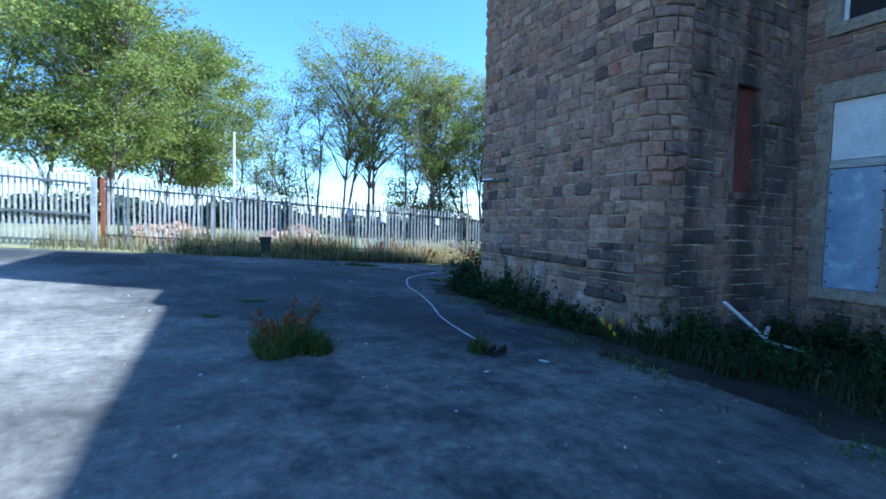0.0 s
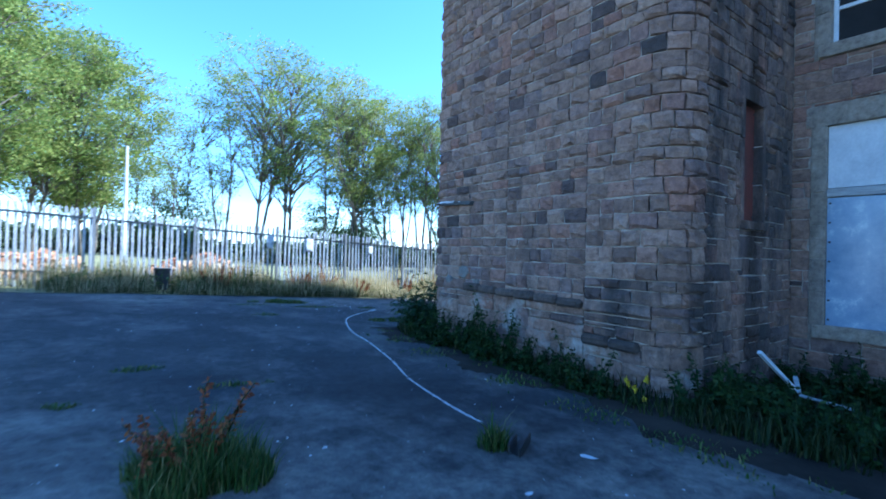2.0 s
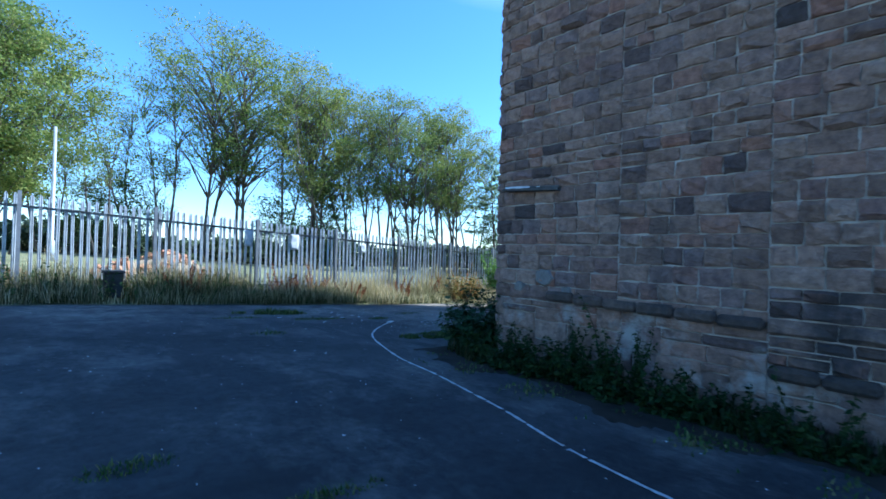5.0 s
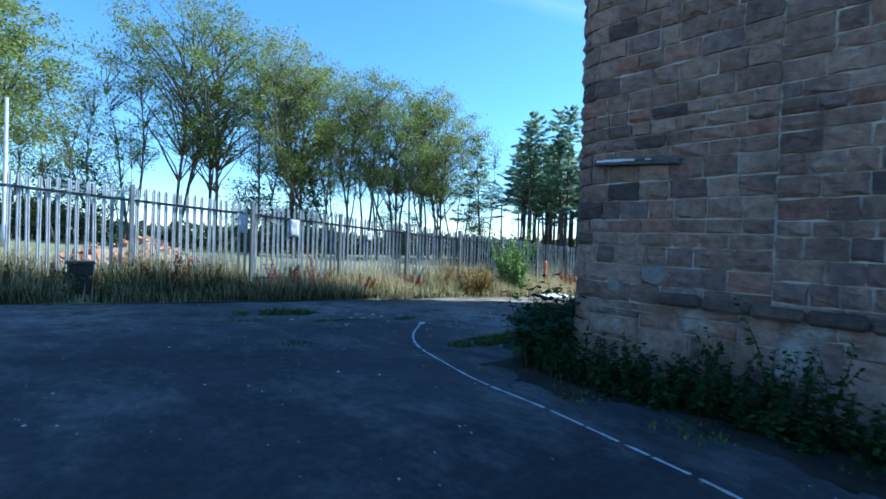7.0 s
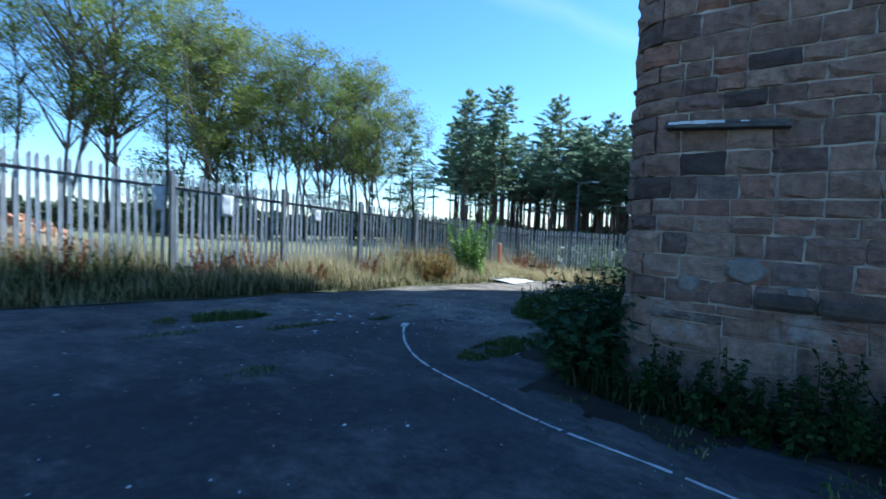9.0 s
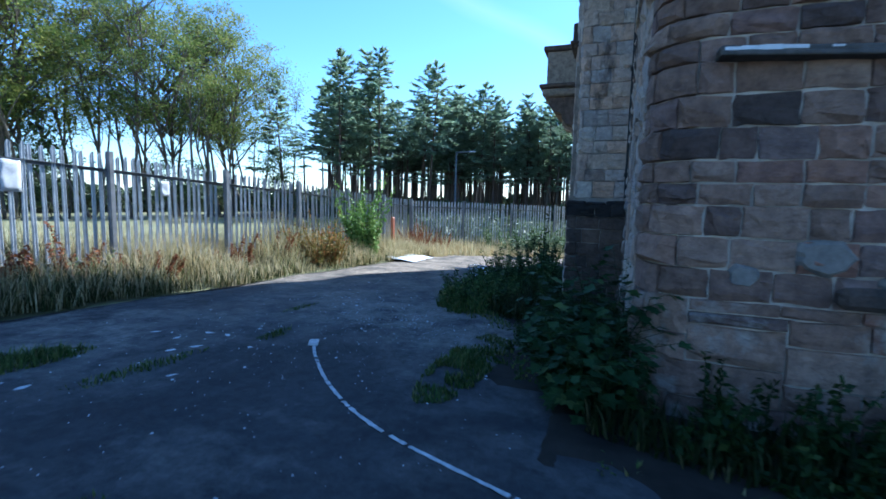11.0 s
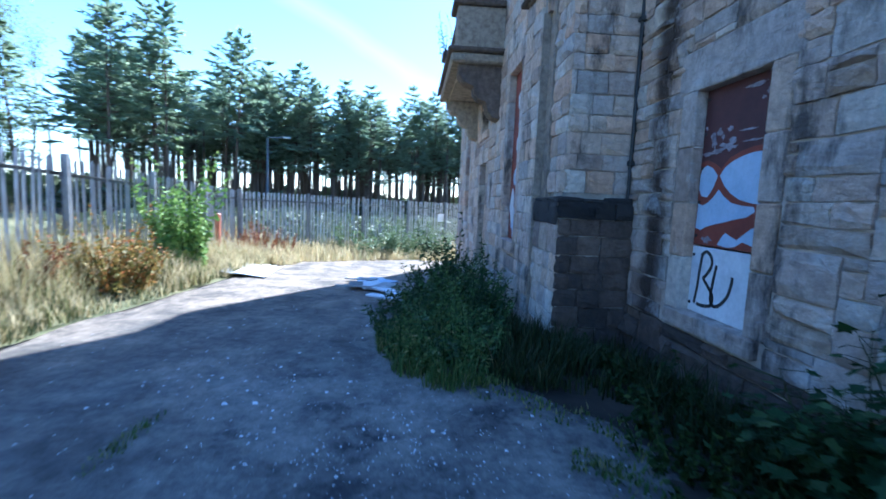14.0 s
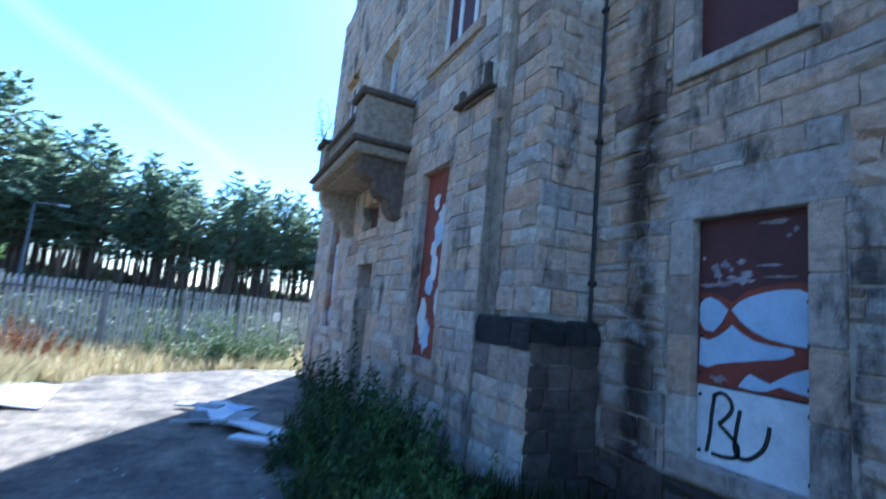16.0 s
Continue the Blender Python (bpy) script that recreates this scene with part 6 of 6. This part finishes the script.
for x, y, h in [(10.4, 18.8, 1.0), (11.9, 18.9, 1.1), (8.2, 18.6, 0.9), (19.9, 18.9, 1.25), (20.4, 18.8, 1.4), (20.9, 18.6, 1.5), (21.3, 18.4, 1.45), (21.7, 18.0, 1.35), (6.0, 18.9, 1.1), (3.3, 18.9, 1.1), (7.2, 19.0, 1.1)]:
    weed("dock_plant", (x, y), h * 1.15, 12, 0.09, DOCK, "tall rust-coloured dock seed heads in the verge", int(x * 10), 0.34, 90, start=0.3)
for k, (x, y) in enumerate([(1.2, 18.6), (2.4, 18.4), (3.6, 18.7), (4.9, 18.5), (6.9, 18.4), (0.2, 18.7), (0.7, 18.9), (2.9, 18.9), (4.2, 18.8), (5.6, 18.9), (7.4, 18.8), (-0.6, 18.6)]):
    weed("weed_clump", (x, y), rw.uniform(0.8, 1.5), 9, 0.11, WILLOW, "shaded weeds before the fence", 290 + k, 0.45, 18)
weed("ragwort", (5.4, 4.95), 0.7, 4, 0.05, FLOWER, "yellow-flowered ragwort at the gable foot", 300, 0.1, 34, start=0.82, slim=1.0)
balc_tree = weed("buddleia", (18.9, 12.5), 1.9, 9, 0.1, WEED, "straggling buddleia growing on the balcony end", 301, 0.2, 12)
balc_tree.location.z = 5.6


# ---- painted line, litter and scrap on the yard ----
def yard_spline(name, pts, width, material, label, seed, gaps=0.15):
    rng = random.Random(seed)
    P = [Vector(p) for p in pts]
    dense_pts = []
    for k in range(len(P) - 1):
        a, b, c, d = P[max(k - 1, 0)], P[k], P[k + 1], P[min(k + 2, len(P) - 1)]
        for j in range(30):
            t = j / 30
            dense_pts.append(0.5 * ((2 * b) + (c - a) * t + (2 * a - 5 * b + 4 * c - d) * t * t + (3 * b - a - 3 * c + d) * t ** 3))
    bm = bmesh.new()
    last = None
    for k in range(len(dense_pts) - 1):
        d = (dense_pts[k + 1] - dense_pts[k]).normalized()
        n = Vector((-d.y, d.x))
        w = width * (0.75 + 0.5 * noise.noise((k * 0.31, seed, 0)))
        l, r = dense_pts[k] + n * w / 2 * rng.uniform(0.7, 1.2), dense_pts[k] - n * w / 2 * rng.uniform(0.7, 1.2)
        row = [bm.verts.new((l.x, l.y, yard_height(l.x, l.y) + 0.006)), bm.verts.new((r.x, r.y, yard_height(r.x, r.y) + 0.006))]
        if last and noise.noise((k * 0.23, 9.1, seed)) > -0.75 + gaps * 2 and rng.random() > 0.07:
            bm.faces.new((last[0], last[1], row[1], row[0]))
        last = row
    bmesh.ops.recalc_face_normals(bm, faces=bm.faces)
    ext = bmesh.ops.extrude_face_region(bm, geom=list(bm.faces))
    bmesh.ops.translate(bm, vec=(0, 0, 0.003), verts=[v for v in ext["geom"] if isinstance(v, bmesh.types.BMVert)])
    return tagged(part(name, bm, material), label, "marking", kind="structure")


yard_spline("painted_line", [(3.3, 5.5), (3.32, 6.05), (3.5, 7.13), (3.82, 8.2), (4.08, 9.26), (4.28, 10.4), (4.5, 11.2), (4.95, 12.3), (5.46, 13.0), (6.1, 13.6), (6.45, 13.87)], 0.046, LINE_PAINT, "worn white painted line curving across the asphalt", 2, 0.2)
bm = bmesh.new()
m = pose(6.5, 13.9, yard_height(6.5, 13.9) + 0.004, 0, 0, 30)
box_into(bm, (-0.12, -0.05, 0), (0.1, 0.06, 0.02), 0.008, m)
tagged(part("paint_blob", bm, LINE_PAINT), "splash of white paint at the line's end", "marking")


def scrap_mesh(seed):
    rng = random.Random(seed)
    bm = bmesh.new()
    n = rng.randint(4, 6)
    pts = [(math.cos(6.28 * k / n) * rng.uniform(0.5, 1), math.sin(6.28 * k / n) * rng.uniform(0.4, 0.9)) for k in range(n)]
    low = [bm.verts.new((x, y, 0)) for x, y in pts]
    top = [bm.verts.new((x * 0.9, y * 0.9, rng.uniform(0.15, 0.4))) for x, y in pts]
    bm.faces.new(top)
    for k in range(n):
        j = (k + 1) % n
        bm.faces.new((low[k], low[j], top[j], top[k]))
    bmesh.ops.recalc_face_normals(bm, faces=bm.faces)
    return mesh_of("scrap", bm, LITTER)


scraps = [scrap_mesh(k) for k in range(6)]
rl = random.Random(12)
for k in range(230):
    if k < 70:
        x, y = rl.uniform(-1.5, 6.0), rl.uniform(1.5, 12)
    elif k < 190:
        x, y = rl.gauss(8.3, 2.2), rl.gauss(14.2, 1.3)
    else:
        x, y = rl.uniform(8, 16), rl.uniform(12.5, 16)
    if y > 17 or x > 22 or (x > 5.9 and y < 11):
        continue
    s = rl.uniform(0.008, 0.026) * (1.6 if rl.random() < 0.12 else 1)
    ob = new("litter_scrap", scraps[k % 6])
    ob.matrix_world = pose(x, y, yard_height(x, y) + 0.001, 0, 0, rl.uniform(0, 360)) @ Matrix.Diagonal((s, s, s * 0.6, 1))
    tagged(ob, "small pale scrap of litter on the asphalt", "litter", "scattered litter")


for k in range(13):
    x, y = rl.gauss(6.4, 1.1), rl.gauss(15.0, 0.5)
    if k > 10:
        x, y = rl.uniform(2.5, 5), rl.uniform(2.2, 4.5)
    s = rl.uniform(0.03, 0.075)
    ob = new("litter_sheet", scraps[k % 6])
    ob.matrix_world = pose(x, y, yard_height(x, y) + 0.001, 0, 0, rl.uniform(0, 360)) @ Matrix.Diagonal((s * 1.4, s * 0.8, s * 0.12, 1))
    tagged(ob, "flat white scrap of plastic on the asphalt", "litter", "scattered litter")


def plank(name, a, b, width, thick, material, label, za=0.0, zb=0.0, roll=0):
    a = Vector((*a, yard_height(*a) + za + thick / 2))
    b = Vector((*b, yard_height(*b) + zb + thick / 2))
    q = (b - a).to_track_quat("Y", "Z").to_matrix().to_4x4()
    bm = box((-width / 2, 0, -thick / 2), (width / 2, (b - a).length, thick / 2), 0.006, Matrix.Translation(a) @ q @ pose(0, 0, 0, 0, roll, 0))
    return tagged(part(name, bm, material), label, "timber")


# white battens below the south wing's window
plank("timber_batten", (7.61, 4.18), (6.88, 4.36), 0.055, 0.045, WHITE_PAINT, "white painted batten leaning in the weeds", 0.2, 0.72)
plank("timber_batten", (7.61, 4.16), (7.95, 4.3), 0.06, 0.03, BOARD, "grey broken batten on the ground", 0.2, 0.34)
plank("timber_batten", (7.58, 4.14), (7.6, 3.6), 0.05, 0.03, BOARD, "grey broken batten on the ground", 0.17, 0.14)


def iron_scrap():
    ob = empty("iron_scrap", (3.18, 4.85, yard_height(3.18, 4.85)), "rusty dark channel iron lying on the asphalt", "scrap")
    bm = box((-0.16, -0.05, 0.0), (0.16, 0.06, 0.02), 0.005)
    box_into(bm, (-0.16, -0.05, 0.02), (0.16, -0.03, 0.1), 0.004)
    box_into(bm, (-0.16, 0.04, 0.02), (0.05, 0.06, 0.12), 0.004)
    part("channel", bm, BLACK_PAINT, ob).rotation_euler = (0, radians(-6), radians(28))
    return ob


iron_scrap()

# the white sheet on the verge, and flat boards by the thicket
def limp_sheet():
    verts, faces = [], []
    n, m2 = 16, 8
    for j in range(m2 + 1):
        for i in range(n + 1):
            u, v = i / n, j / m2
            x, y = 16.0 + 2.6 * u + 0.4 * v, 16.8 + 1.2 * v + 0.3 * u
            verts.append((x, y, yard_height(x, y) + 0.026 + 0.05 * abs(noise.noise((x * 2.2, y * 2.2, 1))) + 0.06 * v))
    for j in range(m2):
        for i in range(n):
            a = j * (n + 1) + i
            faces.append((a, a + 1, a + n + 2, a + n + 1))
    ob = raw("plastic_sheet", verts, faces, LITTER, smooth=True)
    sol = ob.modifiers.new("thick", "SOLIDIFY")
    sol.thickness = 0.02
    sol.offset = -1
    return tagged(ob, "crumpled white plastic sheet lying at the verge", "sheet")


limp_sheet()
for k, (x, y, a, l, w, mat) in enumerate([(15.6, 14.3, 12, 1.3, 0.5, WHITE_PAINT), (15.1, 14.0, -20, 1.0, 0.35, BOARD), (14.2, 13.8, 30, 1.1, 0.3, WHITE_PAINT), (13.8, 13.6, -8, 0.9, 0.28, BOARD), (16.3, 14.6, 60, 0.8, 0.25, BOARD), (14.7, 14.4, 75, 1.2, 0.06, BOARD), (16.0, 14.1, -35, 0.9, 0.4, BLUE_PAINT), (15.3, 14.6, 5, 0.7, 0.3, BLACK_PAINT), (13.5, 13.9, 50, 0.7, 0.2, WHITE_PAINT), (16.6, 14.2, 15, 0.6, 0.35, WHITE_PAINT)]):
    bm = box((-l / 2, -w / 2, 0), (l / 2, w / 2, 0.035), 0.006, pose(x, y, yard_height(x, y) + 0.04 + 0.036 * (k % 3), 3 * (k % 2), 2, a))
    tagged(part("dumped_board", bm, mat), "dumped flat board lying on the asphalt", "board", "dumped boards")

# low far walls and hedges beyond the fence
rh = random.Random(14)
hv, hf = [], []
for k in range(26000):
    x = rh.uniform(-70, 95)
    y = 84 + rh.uniform(-2, 5) - 0.35 * max(0, x - 20)
    leaf_quad(hv, hf, Vector((x, y, ground_z(x, y) + rh.uniform(0, 1) ** 1.5 * (3.6 + 2.0 * noise.noise((x * 0.09, 0, 0))))), rh.uniform(0.5, 1.2), rh)
for k in range(15000):
    y = rh.uniform(-30, 62)
    x = 96 + rh.uniform(-2, 4)
    leaf_quad(hv, hf, Vector((x, y, ground_z(x, y) + rh.uniform(0, 1) ** 1.5 * (3.2 + 1.8 * noise.noise((y * 0.09, 4, 0))))), rh.uniform(0.6, 1.4), rh)
tagged(raw("hedge", hv, hf, HEDGE), "dark distant hedge across the field", "hedge", kind="stuff")


# a mound of broken brick and earth behind the fence, a black box before it, rags on the pales
def mound(at, rx, ry, h, label, seed):
    ob = empty("rubble_mound", (*at, ground_z(*at) - 0.1), label, "mound")
    verts, faces = [], []
    n, rings = 30, 9
    for k in range(rings + 1):
        f = k / rings
        for j in range(n):
            a = 2 * math.pi * j / n
            z = h * (1 - f * f) * (1 + 0.45 * noise.noise((math.cos(a) * f * 2.2, math.sin(a) * f * 2.2, seed)))
            verts.append((rx * f * math.cos(a), ry * f * math.sin(a), max(z, -0.1)))
    for k in range(rings):
        for j in range(n):
            a, b = k * n + j, k * n + (j + 1) % n
            faces.append((a, b, b + n, a + n))
    raw("earth", verts, faces, EARTH_PALE, ob, smooth=True)
    rng = random.Random(seed)
    jv, jf = [], []
    for k in range(240):
        a, f = rng.uniform(0, 6.28), math.sqrt(rng.random()) * 0.95
        c = Vector((rx * f * math.cos(a), ry * f * math.sin(a), h * (1 - f * f) * (1 + 0.45 * noise.noise((math.cos(a) * f * 2.2, math.sin(a) * f * 2.2, seed)))))
        r = Euler((rng.uniform(0, 6), rng.uniform(0, 6), rng.uniform(0, 6))).to_matrix()
        s = Vector((0.11, 0.055, 0.035)) * rng.uniform(0.7, 1.6)
        k0 = len(jv)
        for sx in (-1, 1):
            for sy in (-1, 1):
                for sz in (-1, 1):
                    jv.append(c + r @ Vector((sx * s.x, sy * s.y, sz * s.z)))
        jf += [tuple(k0 + i for i in q) for q in ((0, 1, 3, 2), (4, 6, 7, 5), (0, 4, 5, 1), (2, 3, 7, 6), (0, 2, 6, 4), (1, 5, 7, 3))]
    tagged(raw("broken_brick", jv, jf, BRICK, ob), kind="stuff")
    return ob


mound((3.2, 21.8), 2.6, 1.2, 1.0, "sandy mound of broken orange brick behind the fence", 3)
mound((-1.8, 22.6), 2.2, 1.0, 0.8, "pale mound of broken stone behind the fence", 4)


def black_box(at):
    ob = empty("plastic_bin", (*at, ground_z(*at)), "black plastic bin standing in the verge weeds", "bin")
    bm = bmesh.new()
    box_into(bm, (-0.2, -0.2, 0), (0.2, 0.2, 0.62), 0.03)
    for v in bm.verts:
        k = 0.86 + 0.14 * v.co.z / 0.62
        v.co.x, v.co.y = v.co.x * k, v.co.y * k
    part("body", bm, BLACK_PAINT, ob)
    lid = part("lid", box((-0.22, -0.22, 0.62), (0.22, 0.22, 0.67), 0.02), BLACK_PAINT, ob)
    part("lid_rim", box((-0.23, -0.23, 0.605), (0.23, 0.23, 0.625), 0.006), BLACK_PAINT, lid)


black_box((1.75, 18.95))


def rag(x, z, w, h, seed):
    verts, faces = [], []
    for j in range(7):
        for i in range(5):
            u, v = i / 4, j / 6
            verts.append(((u - 0.5) * w * (1 - 0.35 * v * noise.noise((seed, v * 3, 0))), -0.03 - 0.035 * noise.noise((u * 3, v * 3, seed)), -v * h * (1 - 0.2 * noise.noise((u * 4, seed, 2)))))
    for j in range(6):
        for i in range(4):
            a = j * 5 + i
            faces.append((a, a + 1, a + 6, a + 5))
    ob = raw("plastic_rag", verts, faces, LITTER, smooth=True)
    sol = ob.modifiers.new("thick", "SOLIDIFY")
    sol.thickness = 0.004
    ob.location = (x, FY - 0.02, z)
    return tagged(ob, "white plastic rag caught on the fence pales", "rag", "rags on the fence")


rag(5.15, 2.15, 0.26, 0.5, 1)
rag(6.6, 2.08, 0.28, 0.5, 2)
rag(9.2, 1.85, 0.2, 0.3, 3)
sign = tagged(part("notice_board", box((-0.3, -0.02, -0.2), (0.3, 0.0, 0.2), 0.004), LITTER), "plain white notice board fixed to the rear fence", "sign")
sign.matrix_world = pose(28.93, 11.9, 0.65, 0, 0, -45)


# chips of paint, grit and plaster all over the yard
rc = random.Random(31)
cv, cf = [], []
for k in range(2050):
    if k >= 1700:
        x, y = rc.gauss(7.95, 0.45), rc.gauss(13.55, 0.5)
    elif k < 1000:
        x, y = rc.gauss(8.0, 2.6), rc.gauss(13.9, 1.5)
    else:
        x, y = rc.uniform(-4, 6), rc.uniform(0.5, 16)
    if y > 17.2 or x > 20 or (x > 5.2 and y < 11.3) or (x > 9 and y < 12.6):
        continue
    a, s = rc.uniform(0, 6.28), rc.uniform(0.003, 0.009) * (1.7 if rc.random() < 0.12 else 1)
    z = yard_height(x, y) + 0.001
    k0 = len(cv)
    for q in range(4):
        w = a + q * 1.57 + rc.uniform(-0.3, 0.3)
        cv.append((x + s * math.cos(w), y + s * math.sin(w), z))
    cv.append((x, y, z + s * rc.uniform(0.4, 0.9)))
    cf += [(k0 + q, k0 + (q + 1) % 4, k0 + 4) for q in range(4)]
tagged(raw("grit", cv, cf, GRIT), "pale chips of grit and paint strewn over the asphalt", "grit", kind="stuff")

# the bare lower trunks of the plantation's depth
tv, tf = [], []
for k in range(300):
    u = rc.random()
    x, y = rc.uniform(66, 100), 60 - 72 * u
    z = ground_z(x, y) - 0.2
    lean = Vector((rc.uniform(-0.25, 0.25), rc.uniform(-0.25, 0.25), 0))
    base = Vector((x, y, z))
    tube(tv, tf, [base, base + lean * 0.5 + Vector((0, 0, 5)), base + lean + Vector((0, 0, 10.5))], [0.2, 0.17, 0.12], 5)
tagged(raw("far_trunks", tv, tf, BARK), "bare lower trunks deep in the pine plantation", "trees", kind="stuff")

# brambles and rank growth between the rear fence and the pines
bv, bf = [], []
while len(bf) < 15000:
    x, y = rc.uniform(23, 54), rc.uniform(-14, 34)
    if x + y < 43.5 or (y > 19.2 and x < 30) or noise.noise((x * 0.16, y * 0.16, 2)) < -0.3:
        continue
    leaf_quad(bv, bf, Vector((x, y, ground_z(x, y) + rc.random() ** 1.4 * (1.0 + 0.8 * noise.noise((x * 0.2, y * 0.2, 7))))), rc.uniform(0.2, 0.5), rc)
tagged(raw("brambles", bv, bf, HEDGE, smooth=False), "rank green brambles behind the rear fence", "shrubs", kind="stuff")

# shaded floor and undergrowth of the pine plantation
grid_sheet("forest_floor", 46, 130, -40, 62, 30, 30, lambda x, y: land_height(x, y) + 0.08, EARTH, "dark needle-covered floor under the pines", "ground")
uv, uf = [], []
for k in range(24000):
    u = rc.random()
    x, y = rc.uniform(56, 84) + 8 * u, 54 - 62 * u + rc.uniform(-6, 6)
    leaf_quad(uv, uf, Vector((x, y, ground_z(x, y) + rc.random() ** 1.6 * (1.8 + 2.2 * noise.noise((x * 0.12, y * 0.12, 0))))), rc.uniform(0.35, 0.95), rc)
tagged(raw("undergrowth", uv, uf, HEDGE), "dense dark undergrowth beneath the pines", "shrubs", kind="stuff")


# ---- the stones of the walls ----
lay_stones()
